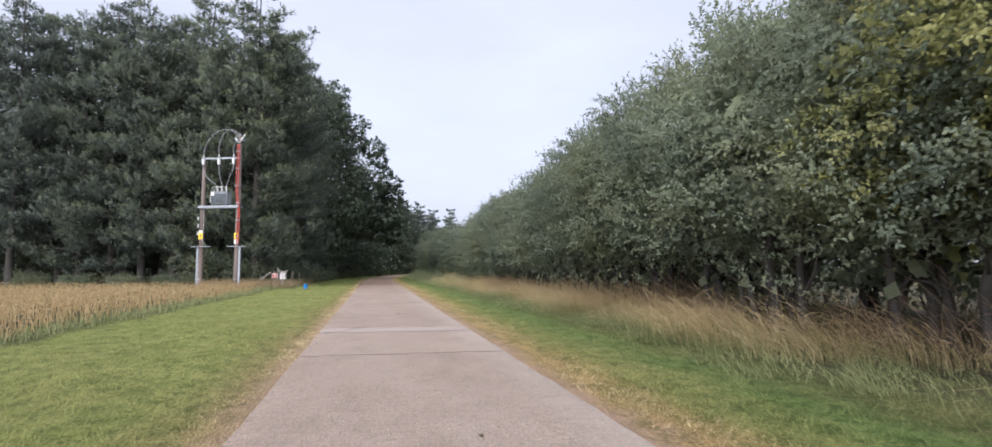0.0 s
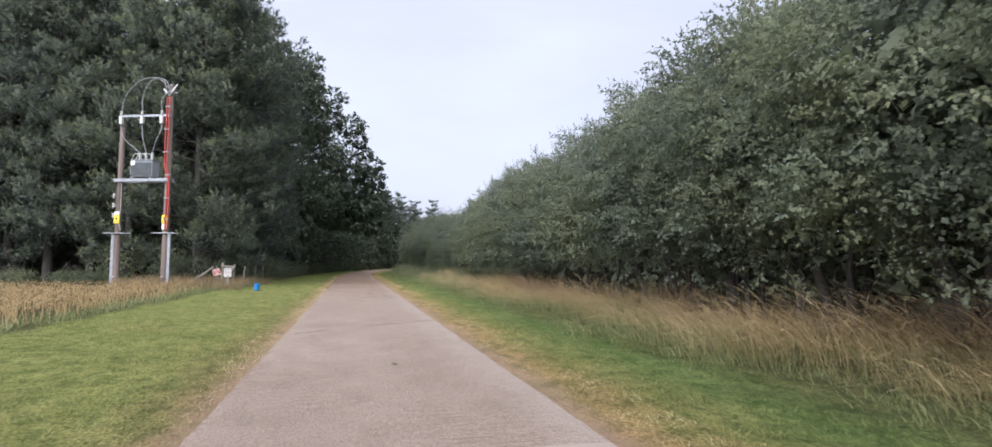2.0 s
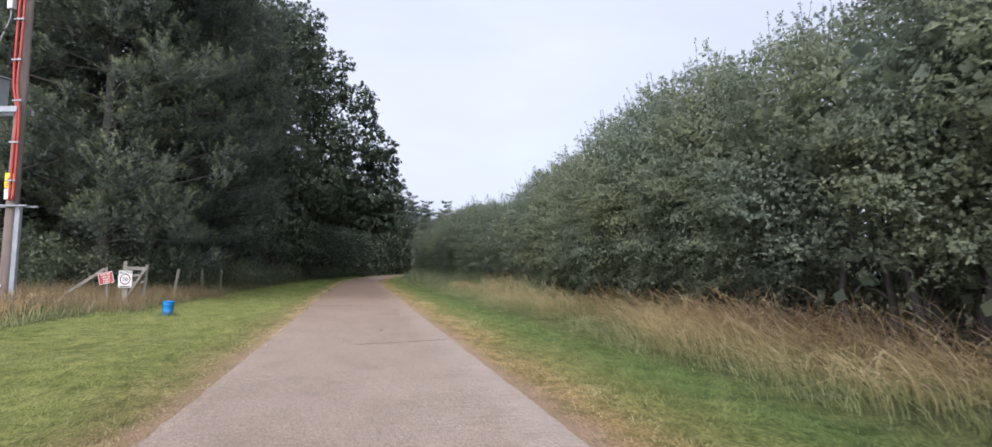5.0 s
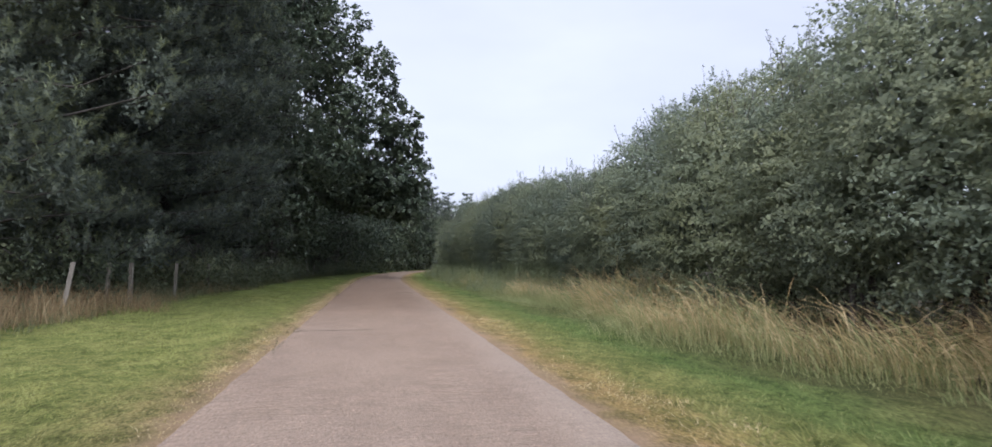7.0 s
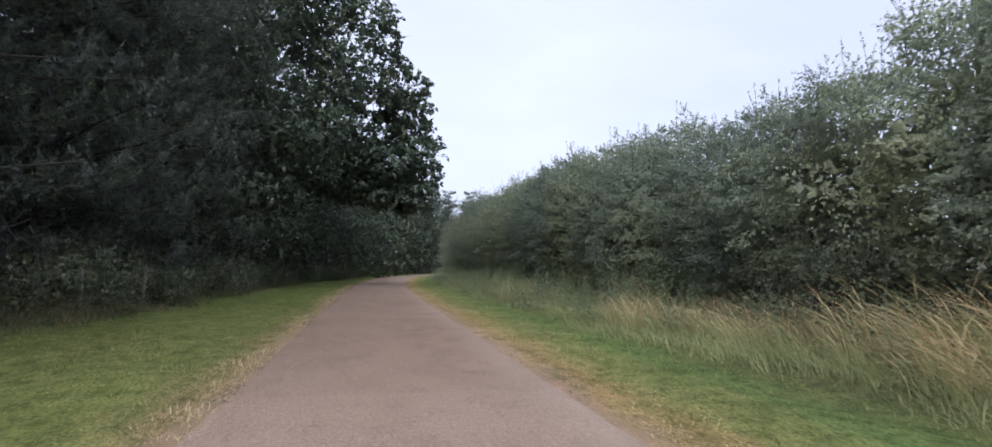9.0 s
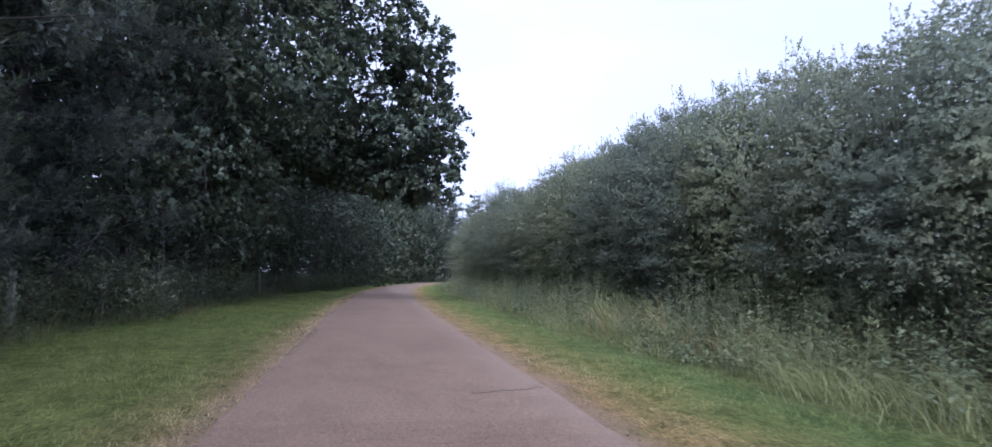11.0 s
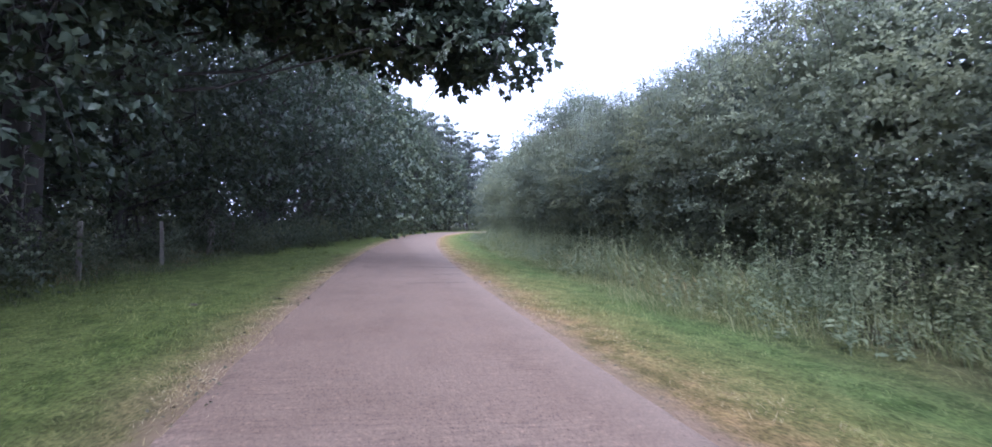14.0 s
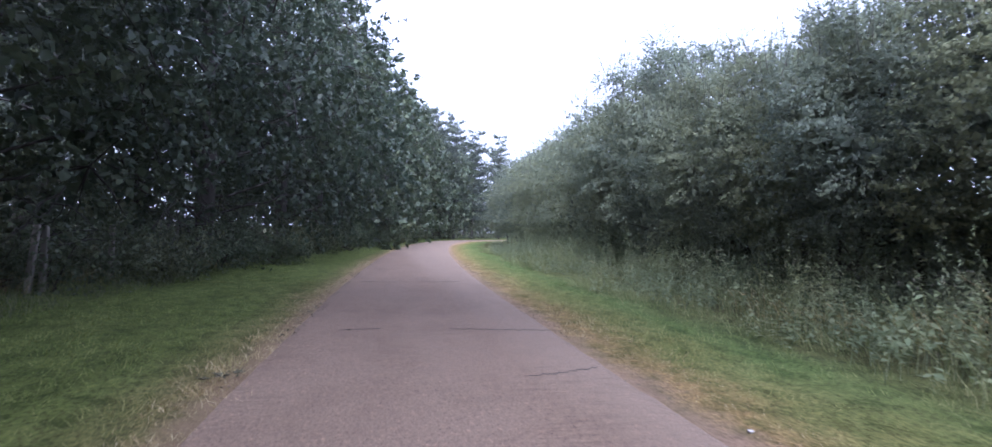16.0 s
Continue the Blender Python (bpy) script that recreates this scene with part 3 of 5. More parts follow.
def pine_meshes(seed, height, radius, low, limbs, shoots, needles, n_len, n_wid, inner=36, heart=0.085, core=1400, core_size=0.11, fine=99.0, low_limbs=5):
    """Trunk with limbs in uneven tiers; each limb ends in rounded boughs set with upturned brushes of needles."""
    r = np.random.default_rng(seed)
    zt = np.linspace(0, height * 0.97, 9)
    sway = np.cumsum(r.normal(0, 0.07, (9, 2)), axis=0)
    wood = [tube(np.column_stack([sway, zt]), np.interp(zt, [0, 1, height], [0.30, 0.24, 0.03]) * height / 22, 8, cap=False)]
    trunk_at = lambda zz: np.column_stack([np.interp(zz, zt, sway[:, 0]), np.interp(zz, zt, sway[:, 1])])
    tiers = []
    z = low
    while z < height - 0.4:
        q = (z - low) / (height - low)
        reach = radius * (0.80 + 0.5 * q - 1.0 * q * q) * r.uniform(0.75, 1.15)
        for k in range(limbs if q < 0.85 else max(3, limbs - 3)):
            tiers.append((z + r.uniform(-0.4, 0.4), r.uniform(0, 2 * np.pi), max(0.5, reach * r.uniform(0.6, 1.15))))
        z += r.uniform(1.1, 1.6)
    for z0 in np.linspace(2.2, 19, 26) if fine < 90 else []:
        tiers.append((z0, r.uniform(-2.0, 0.5), radius * r.uniform(0.55, 0.95)))
        tiers.append((z0 + 0.4, r.uniform(-2.0, 0.2), radius * r.uniform(0.2, 0.42)))
    tiers = np.array(tiers)
    cs, size, out = [], [], []
    for z0, an, ln in tiers:
        o = np.array([math.cos(an), math.sin(an), 0.0])
        side = np.array([-o[1], o[0], 0.0])
        b = np.array([*trunk_at([z0])[0], z0])
        e = b + o * ln + np.array([0, 0, 0.18 * ln])
        wood.append(limb(b, e, 0.022 + ln * 0.008, 0.01, r, 0.12, 4, 4))
        lean = r.choice([-1.0, 1.0])
        for s, w in ((1.0, 0.0), (0.84, lean), (0.66, -lean), (0.45, 0.4 * lean), (0.24, -0.3 * lean)):
            if s < 1 and (ln * s < 0.7 or (s < 0.3 and r.uniform() < 0.5)):
                continue
            cs.append(b + o * ln * s + np.array([0, 0, (0.26 * s * s - 0.10 * s) * ln + r.normal(0, 0.07)]) + side * w * r.uniform(0.35, 0.75) * min(1.0, ln * 0.3))
            size.append(r.uniform(0.85, 1.25) * (1.1 - 0.25 * s) * min(1.0, 0.45 + ln * 0.16))
            out.append(o)
    for k in range(low_limbs):
        z0, an, ln = r.uniform(1.2, max(low, 1.6)), r.uniform(0, 6.28), r.uniform(0.8, 2.4)
        b = np.array([*trunk_at([z0])[0], z0])
        wood.append(limb(b, b + np.array([math.cos(an) * ln, math.sin(an) * ln, r.uniform(-0.5, 0.2)]), 0.03, 0.006, r, 0.25, 4, 4))
    cs, size, out = np.array(cs), np.array(size), np.array(out)
    n = len(cs)

    def brushes(cs, size, out, shoots, needles, n_len, n_wid):
        n = len(cs)
        d = unit(r.normal(0, 1, (n, shoots, 3)) + out[:, None] * 0.75 + np.array([0, 0, 0.35]))
        foot = cs[:, None] + d * (size[:, None] * r.uniform(0.25, 0.62, (n, shoots)))[..., None] * np.array([1, 1, 0.62])
        axis = unit(d * np.array([0.75, 0.75, 0.3]) + np.array([0, 0, 0.62]) + r.normal(0, 0.16, d.shape))
        long = r.uniform(0.28, 0.55, (n, shoots)) * (0.6 + 0.4 * size[:, None])
        t = r.uniform(0.0, 1.0, (n, shoots, needles)) ** 0.8
        p = foot[:, :, None] + axis[:, :, None] * (t * long[..., None])[..., None]
        rad = unit(r.normal(0, 1, p.shape))
        nd = unit(axis[:, :, None] * 0.7 + rad * 0.9 * (1.15 - 0.5 * t[..., None]))
        w = unit(np.cross(nd, r.normal(0, 1, nd.shape))) * n_wid * 0.5
        tip = p + nd * (n_len * r.uniform(0.7, 1.15, t.shape) * (1.1 - 0.4 * t))[..., None]
        bough = unit(d * np.array([1, 1, 1.2]) + np.array([0, 0, 0.2]))
        nor = unit(bough[:, :, None] * 0.9 + rad * 0.3 + axis[:, :, None] * 0.15)
        return np.stack([p - w, p + w, tip], -2).reshape(-1, 3), np.repeat(nor.reshape(-1, 3), 3, axis=0), np.repeat(t.reshape(-1), 3)

    low_down = cs[:, 2] < fine
    made = [brushes(cs[m], size[m], out[m], *q) for m, q in ((low_down, (shoots, needles, n_len, n_wid)), (~low_down, (9, 15, 0.27, 0.052))) if m.any()]
    v1, n1, u1 = (np.concatenate(q) for q in zip(*made))
    hd = unit(r.normal(0, 1, (n, inner, 3)))
    hp = cs[:, None] + hd * (size[:, None] * r.uniform(0.0, 0.62, (n, inner)))[..., None] * np.array([1, 1, 0.55]) + np.array([0, 0, -0.05])
    da, db = (rand_unit(n * inner, r).reshape(n, inner, 3) * heart * q for q in (0.9, 1.9))
    v2 = np.stack([hp - da, hp + da, hp + db], -2).reshape(-1, 3)
    n2 = np.repeat(unit(hd + np.array([0, 0, 0.2])).reshape(-1, 3), 3, axis=0)
    z0, an, ln = tiers[r.integers(len(tiers), size=core)].T
    s = r.uniform(0.03, 0.48, core)
    outc = np.column_stack([np.cos(an), np.sin(an), np.full(core, 0.3)])
    pc = np.column_stack([trunk_at(z0), z0]) + outc * (ln * s)[:, None] * np.array([1, 1, 0]) + r.normal(0, 0.4, (core, 3))
    da, db = rand_unit(core, r) * core_size, rand_unit(core, r) * core_size * 1.5
    v3 = np.stack([pc - da, pc + da, pc + db], 1).reshape(-1, 3)
    v = np.vstack([v1, v2, v3])
    nor = np.vstack([n1, n2, np.repeat(unit(outc), 3, axis=0)])
    uv = np.zeros((len(v), 2))
    uv[:len(u1), 0] = u1
    crown = mesh_np("crown", v, turned(v, np.arange(len(v)).reshape(-1, 3), nor), uv, nor)
    return smooth(mesh_np("trunk", *merged(wood))), crown


def bush_meshes(seed, height, width, depth, skirt, n_sprays, per, leaf, tips=60, core=800, big=0.28, front=0.55):
    """A hedgerow tree: several stems, a full crown of leafy twigs from a skirt up, upright shoots on top."""
    r = np.random.default_rng(seed)
    wood, cs, rs = [], [], []
    n_l = 18
    for k in range(n_l):
        z_lo, z_hi = skirt + min(0.55, height * 0.1), height - min(0.95, height * 0.35)
        zz = z_lo + (z_hi - z_lo) * (k + r.uniform(0, 1)) / n_l
        q = (zz - skirt) / (height - skirt)
        wide = 0.95 - 0.5 * max(0.0, q - 0.45) / 0.55 if q > 0.45 else 0.8 + 0.33 * q
        cs.append((r.uniform(-0.5, 0.5) * width * 0.9, r.uniform(-0.55, 0.55) * depth * wide, zz))
        rs.append((r.uniform(0.75, 1.15), r.uniform(0.75, 1.1) * depth / 5.0, r.uniform(0.6, 0.95)))
    cs, rs = np.array(cs), np.array(rs) * min(1.0, height / 3.5)
    for k in range(4):
        x0, y0 = r.uniform(-0.4, 0.4, 2)
        top = cs[r.integers(n_l)]
        wood.append(limb((x0, y0, -0.2), (top[0] * 0.7, top[1] * 0.6, top[2]), 0.014 * height, 0.008, r, 0.25, 6, 6))
        for q in range(3):
            e = cs[r.integers(n_l)]
            wood.append(limb((x0 * 0.9 + top[0] * 0.2, y0 * 0.9 + top[1] * 0.2, r.uniform(0.8, 2.0)), e, 0.009 * height, 0.005, r, 0.25, 4, 5))
    for k in range(4):
        a = r.uniform(0, 6.28)
        wood.append(limb((0.3 * math.cos(a), 0.3 * math.sin(a), 0.2), (r.uniform(0.5, 1.3) * math.cos(a), r.uniform(0.7, 1.6) * math.sin(a), skirt + r.uniform(-0.2, 0.8)), 0.025, 0.006, r, 0.3, 4, 4))
    k = r.integers(n_l, size=n_sprays)
    d = rand_unit(n_sprays, r)
    flip = (d[:, 1] < -0.1) & (r.uniform(0, 1, n_sprays) < front)
    d[flip, 1] *= -1
    rad = r.uniform(0.55, 1.08, n_sprays) ** 0.6
    c = cs[k] + d * rs[k] * rad[:, None]
    c[:, 2] = np.maximum(c[:, 2], skirt + r.uniform(-0.3, 0.5, n_sprays))
    aim = unit(d * np.array([1, 1, 0.55]) + np.array([0, 0, 0.15]) + r.normal(0, 0.35, d.shape))
    v1, f1 = sprays(c, aim, per, 0.42, leaf, leaf * 0.62, r, 0.15)
    n1 = np.repeat(d * np.array([0.8, 0.8, 1.0]) + np.array([0, 0, 0.35]), per * 4, axis=0)
    top = r.integers(n_l // 2, n_l, size=tips)
    tc = cs[top] + np.column_stack([r.uniform(-0.6, 0.6, (tips, 2)), rs[top][:, 2] * 0.75])
    v2, f2 = sprays(tc, unit(np.array([0, 0, 1.0]) + r.normal(0, 0.22, (len(tc), 3))), per + 6, min(0.95, height * 0.16), leaf * 0.8, leaf * 0.5, r)
    n2 = np.tile(np.array([[0, 0.3, 0.8]]), (len(v2), 1)) + r.normal(0, 0.3, (len(v2), 3))
    span = max(0.2, height - skirt - 0.25 * height)
    pc = np.column_stack([r.uniform(-0.5, 0.5, core) * width, r.normal(0, 0.12 * depth, core), skirt * 0.4 + span * r.uniform(0, 1, core)])
    v3, f3 = leaf_kites(pc, rand_unit(core, r), rand_unit(core, r), r.uniform(0.7, 1.3, core) * big, r.uniform(0.7, 1.2, core) * big * 0.8)
    n3 = np.repeat(np.column_stack([pc[:, 0] * 0.1, np.sign(pc[:, 1]), np.full(core, 0.3)]), 4, axis=0)
    v, f = merged([(v1, f1), (v2, f2), (v3, f3)])
    nor = unit(np.vstack([n1, n2, n3]) + r.normal(0, 0.12, (len(v), 3)))
    f = turned(v, f, nor)
    return smooth(mesh_np("trunk", *merged(wood))), mesh_np("crown", v, f, None, nor)


def hedge_meshes(seed, height, width, boughs, fans, per, leaf, skirt=2.2, loose=800, shoots=64, core=7500, big=0.082, fill=3400, twig=0.30):
    """A hedgerow tree: stems, layered fans of leafy twigs over a billowing shell, dense growth inside, thin upright shoots."""
    r = np.random.default_rng(seed)
    prof = np.array([(0.2, skirt + 0.5), (1.5, skirt), (2.3, skirt + 0.5), (2.5, 3.4), (2.1, 4.3), (1.3, 5.5), (0.1, 6.15), (-1.1, 5.6), (-1.9, 4.4), (-2.2, 3.0), (-1.9, 0.6)])
    prof[:, 1] *= height / 6.2
    run = np.concatenate([[0], np.cumsum(np.linalg.norm(np.diff(prof, axis=0), axis=1))])
    waves = [(r.uniform(0.8, 3.6), r.uniform(-3.6, 3.6), r.uniform(0, 6.28), r.uniform(0.10, 0.20)) for k in range(8)]

    def shell(s, x, deep):
        y, z = np.interp(s, run, prof[:, 0]), np.interp(s, run, prof[:, 1])
        dy, dz = np.interp(s + 0.05, run, prof[:, 0]) - np.interp(s - 0.05, run, prof[:, 0]), np.interp(s + 0.05, run, prof[:, 1]) - np.interp(s - 0.05, run, prof[:, 1])
        n = unit(np.column_stack([np.zeros(len(s)), dz, -dy]))
        bump = sum(a * np.sin(fx * x + fs * s + ph) for fx, fs, ph, a in waves)
        ts = unit(np.column_stack([np.zeros(len(s)), dy, dz]))
        gx = sum(a * fx * np.cos(fx * x + fs * s + ph) for fx, fs, ph, a in waves)
        gs = sum(a * fs * np.cos(fx * x + fs * s + ph) for fx, fs, ph, a in waves)
        shrink = 1 - 0.15 * np.abs(2 * x / width) ** 3
        p = np.column_stack([x, y * shrink, z * (0.35 + 0.65 * shrink)]) + n * (bump - deep)[:, None]
        return p, unit(n - np.array([[1.0, 0, 0]]) * gx[:, None] * 0.7 - ts * gs[:, None] * 0.7)

    wood = []
    for k in range(5):
        x0, y0 = r.uniform(-1.2, 1.2), r.uniform(-0.5, 0.7)
        wood.append(limb((x0, y0, -0.2), (x0 * 1.2, y0 * 1.5, height * r.uniform(0.5, 0.8)), r.uniform(0.06, 0.115), 0.03, r, 0.14, 7, 6))
        for q in range(4):
            wood.append(limb((x0, y0, r.uniform(0.4, 1.6)), (x0 + r.uniform(-1, 1), r.uniform(-1.5, 1.8), r.uniform(1.2, 3.0)), 0.035, 0.01, r, 0.25, 4, 5))
    front = run[6] + 0.8
    sb = np.where(r.uniform(0, 1, boughs) < 0.86, r.uniform(0, front, boughs), r.uniform(front, run[-1], boughs))
    cb, nb = shell(sb, r.uniform(-0.5, 0.5, boughs) * width, r.exponential(0.10, boughs) - 0.04)
    out = unit(nb * np.array([1, 1, 0.45]) + np.column_stack([r.normal(0, 0.5, boughs), np.zeros(boughs), r.normal(0.12, 0.2, boughs)]))
    across = unit(np.cross(out, np.array([0, 0, 1.0])))
    size = r.uniform(0.55, 1.0, boughs)
    t = r.uniform(0, 1, (boughs, fans))
    w = r.uniform(-1, 1, (boughs, fans)) * (0.25 + 0.75 * np.sin(np.pi * np.clip(t, 0.1, 0.85)))
    c = cb[:, None] + out[:, None] * ((t - 0.7) * size[:, None])[..., None] + across[:, None] * (w * 0.5 * size[:, None])[..., None]
    c[..., 2] += r.normal(0, 0.05, t.shape) - (t * t + 0.5 * w * w) * 0.16 * size[:, None]
    aim = unit(out[:, None] * 0.8 + across[:, None] * (np.sign(w) * 0.6)[..., None] + r.normal(0, 0.25, c.shape))
    nor1 = np.repeat(nb * 0.75 + np.array([0, 0, 0.5]), fans, axis=0)
    sl = np.where(r.uniform(0, 1, loose) < 0.8, r.uniform(0, front, loose), r.uniform(front, run[-1], loose))
    cl, nl = shell(sl, r.uniform(-0.5, 0.5, loose) * width, r.uniform(0.05, 0.5, loose))
    c, aim = np.vstack([c.reshape(-1, 3), cl]), np.vstack([aim.reshape(-1, 3), unit(nl + r.normal(0, 0.4, nl.shape))])
    nor1 = np.vstack([nor1, nl + np.array([0, 0, 0.3])])
    v1, f1 = sprays(c, aim, per, twig, leaf, leaf * 0.62, r, 0.15)
    n1 = np.repeat(nor1, per * 4, axis=0)
    s3 = np.where(np.arange(core) % 3 == 0, r.uniform(run[4], run[7], core), r.uniform(0, run[-1], core))
    c3, n3 = shell(s3, r.uniform(-0.5, 0.5, core) * width, r.uniform(0.20, 0.95, core))
    v3, f3 = leaf_kites(c3, rand_unit(core, r), unit(n3 + r.normal(0, 0.5, n3.shape)), r.uniform(0.7, 1.3, core) * big, r.uniform(0.6, 1.0, core) * big)
    cf, nf = shell(r.uniform(0, run[-1], fill), r.uniform(-0.5, 0.5, fill) * width, np.linspace(0.9, 2.1, fill))
    broad = np.interp(np.linspace(0, 1, fill), [0, 0.4, 0.6, 1], [0.09, 0.13, 0.22, 0.30])
    vf, ff = leaf_kites(cf, rand_unit(fill, r), rand_unit(fill, r), broad, broad * 0.85)
    v3, f3 = merged([(v3, f3), (vf, ff)])
    n3 = np.vstack([n3, nf])
    st = r.uniform(run[4], run[7], shoots)
    ct, nt = shell(st, r.uniform(-0.5, 0.5, shoots) * width, np.full(shoots, 0.1))
    up = unit(np.array([0, 0, 1.0]) + nt * 0.35 + r.normal(0, 0.18, nt.shape))
    ln = r.uniform(0.25, 0.75, shoots)
    for a, b, q in zip(ct, up, ln):
        wood.append(limb(a - b * 0.3, a + b * q, 0.008, 0.003, r, 0.08, 3, 3))
    tt = r.uniform(0, 1, (shoots, 14))
    pt = (ct[:, None] + up[:, None] * (tt * ln[:, None])[..., None]).reshape(-1, 3)
    v2, f2 = leaf_kites(pt, unit(rand_unit(len(pt), r) + np.array([0, 0, 0.5])), rand_unit(len(pt), r), r.uniform(0.7, 1.1, len(pt)) * leaf * 0.9, r.uniform(0.7, 1.1, len(pt)) * leaf * 0.55)
    v, f = merged([(v1, f1), (v3, f3), (v2, f2)])
    nor = np.vstack([n1, np.repeat(n3, 4, axis=0), np.repeat(np.repeat(nt + np.array([0, 0, 0.5]), 14, axis=0), 4, axis=0)])
    nor = unit(nor + np.repeat(r.normal(0, 0.16, (len(nor) // 4, 3)), 4, axis=0))
    return smooth(mesh_np("trunk", *merged(wood))), mesh_np("crown", v, turned(v, f, nor), None, nor)


def broadleaf_meshes(seed, height, radius, low, n_lobes, lobe, n_sprays, per, leaf, trunk_r=0.32, reach=None, core=500, big=0.6, cone=False):
    """A big broadleaf tree: trunk, limbs out to many crown lobes, leaves on drooping twigs; reach adds lobes on long side limbs."""
    r = np.random.default_rng(seed)
    cs = []
    for k in range(n_lobes):
        q = (k + 0.5) / n_lobes
        zz = low + (height - low - lobe * 0.6) * q
        w = radius * (0.85 - 0.62 * q if cone else math.sqrt(max(0.05, 1 - ((q - 0.35) / 0.72) ** 2)) * 0.82)
        a = k * 2.4 + r.uniform(-0.4, 0.4)
        cs.append((math.cos(a) * w * r.uniform(0.65, 1.05), math.sin(a) * w * r.uniform(0.65, 1.05), zz + r.uniform(-0.5, 0.5)))
    cs += list(reach or [])
    cs = np.array(cs)
    rs = lobe * r.uniform(0.75, 1.2, len(cs))
    if reach:
        rs[-len(reach):] *= 0.62
    spine = [(0, 0, -0.2), (0.1, 0.05, height * 0.25), (-0.1, 0.15, height * 0.5), (0.1, 0, height * 0.85)]
    wood = [tube(spine, [trunk_r * 1.2, trunk_r, trunk_r * 0.7, trunk_r * 0.15], 9, cap=False)]
    for c in cs:
        zb = min(c[2] * 0.75, height * 0.8)
        wood.append(limb((0, 0.05, max(low * 0.6, zb - 0.6)), c, 0.055, 0.015, r, 0.2, 5, 6))
        for q in range(5):
            wood.append(limb(c, c + rand_unit(1, r)[0] * lobe * 0.9, 0.025, 0.006, r, 0.2, 4, 4))
    share = rs ** 2 * np.where(np.arange(len(cs)) < len(cs) - len(reach or []), 1.0, 1.5)
    k = r.choice(len(cs), n_sprays, p=share / share.sum())
    d = rand_unit(n_sprays, r)
    c = cs[k] + d * (rs[k] * r.uniform(0.35, 1.05, n_sprays) ** 0.5)[:, None] * np.array([1, 1, 0.72])
    aim = unit(d + np.array([0, 0, 0.1]) + r.normal(0, 0.4, d.shape))
    inner = len(cs) - len(reach or [])
    order = np.argsort(k >= inner, kind="stable")
    c, aim, d, split = c[order], aim[order], d[order], int((k < inner).sum())
    v1, f1 = sprays(c[:split], aim[:split], per, 0.45, leaf * 1.15, leaf * 0.8, r, 0.4)
    n1 = np.repeat(d[:split] * np.array([0.8, 0.8, 1.0]) + np.array([0, 0, 0.35]), per * 4, axis=0)
    if split < n_sprays:
        v2, f2 = sprays(c[split:], aim[split:], per, 0.45, leaf * 1.15, leaf * 1.2, r, 0.45, leaf_lobed)
        v1, f1 = merged([(v1, f1), (v2, f2)])
        n1 = np.vstack([n1, np.repeat(d[split:] * np.array([0.8, 0.8, 1.0]) + np.array([0, 0, 0.35]), per * 12, axis=0)])
    kc = r.integers(inner, size=core)
    pc = cs[kc] * np.array([0.85, 0.85, 1]) + rand_unit(core, r) * (rs[kc] * r.uniform(0.1, 0.75, core))[:, None]
    v3, f3 = leaf_kites(pc, rand_unit(core, r), rand_unit(core, r), r.uniform(0.7, 1.3, core) * big, r.uniform(0.7, 1.2, core) * big * 0.8)
    n3 = np.repeat(pc * np.array([1, 1, 0]) / radius + np.array([0, 0, 0.2]), 4, axis=0)
    v, f = merged([(v1, f1), (v3, f3)])
    nor = unit(np.vstack([n1, n3]) + r.normal(0, 0.25, (len(v), 3)))
    return smooth(mesh_np("trunk", *merged(wood))), mesh_np("crown", v, turned(v, f, nor), None, nor)


def tree(name, meshes, m, label, category, group, leaf):
    ob = thing(name, m, label, category, group)
    if category == "bush" or name == "hedgerow_tree":
        tagged(part("stem", meshes[0], M_BARK, ob), kind="stuff")
    else:
        part("trunk", meshes[0], M_BARK, ob)
    part("crown", meshes[1], leaf, ob)
    return ob


def spot(x, y, turn=0.0, size=1.0, u=None):
    """A pose on the ground; x is measured from the lane's axis, which bends."""
    return pose(x + float(bend(y)), y, float(ground_z(x, y)) - 0.02, 0, 0, turn) @ Matrix.Diagonal((size, size, size, 1))


# copy_thing keeps the first one's scale, so sizes are set on the copy afterwards
def again(ob, m):
    c = copy_thing(ob, Matrix.LocRotScale(m.translation, m.to_quaternion(), None))
    c.scale = m.to_scale()
    return c


# pines: fine ones along the lane, plainer ones deeper in the wood
rng = np.random.default_rng(21)
PINE = "tall dark green pine with plumes of needles"
near_pines = [tree("pine_tree", pine_meshes(40 + k, h, rad, lo, 7, 9, 34, 0.21, 0.0185, 44, 0.055, 1800, 0.09, 11.5), spot(x, y, t), PINE + " at the wood's edge", "tree", "pines of the wood", M_PINE)
              for k, (h, rad, lo, x, y, t) in enumerate([(24, 5.4, 0.7, -9.0, 48.6, 0), (22.5, 5.0, 0.9, -8.8, 53.0, 15), (24.5, 5.3, 1.1, -9.2, 57.5, -20)])]
for k, (x, y) in enumerate([(-9.0, 62.0), (-9.2, 66.3), (-9.4, 70.6)]):
    again(near_pines[k % 3], spot(x, y, rng.uniform(-40, 40), rng.uniform(0.96, 1.08)))
front_pines = [tree("pine_tree", pine_meshes(70 + k, h, rad, lo, 6, 9, 26, 0.25, 0.0245, 40, 0.07, 2600, 0.14), spot(x, y), PINE + " facing the field", "tree", "pines of the wood", M_PINE)
               for k, (h, rad, lo, x, y) in enumerate([(23.5, 5.2, 1.6, -13.4, 50.0), (23, 5.2, 3.4, -18.2, 51.2)])]
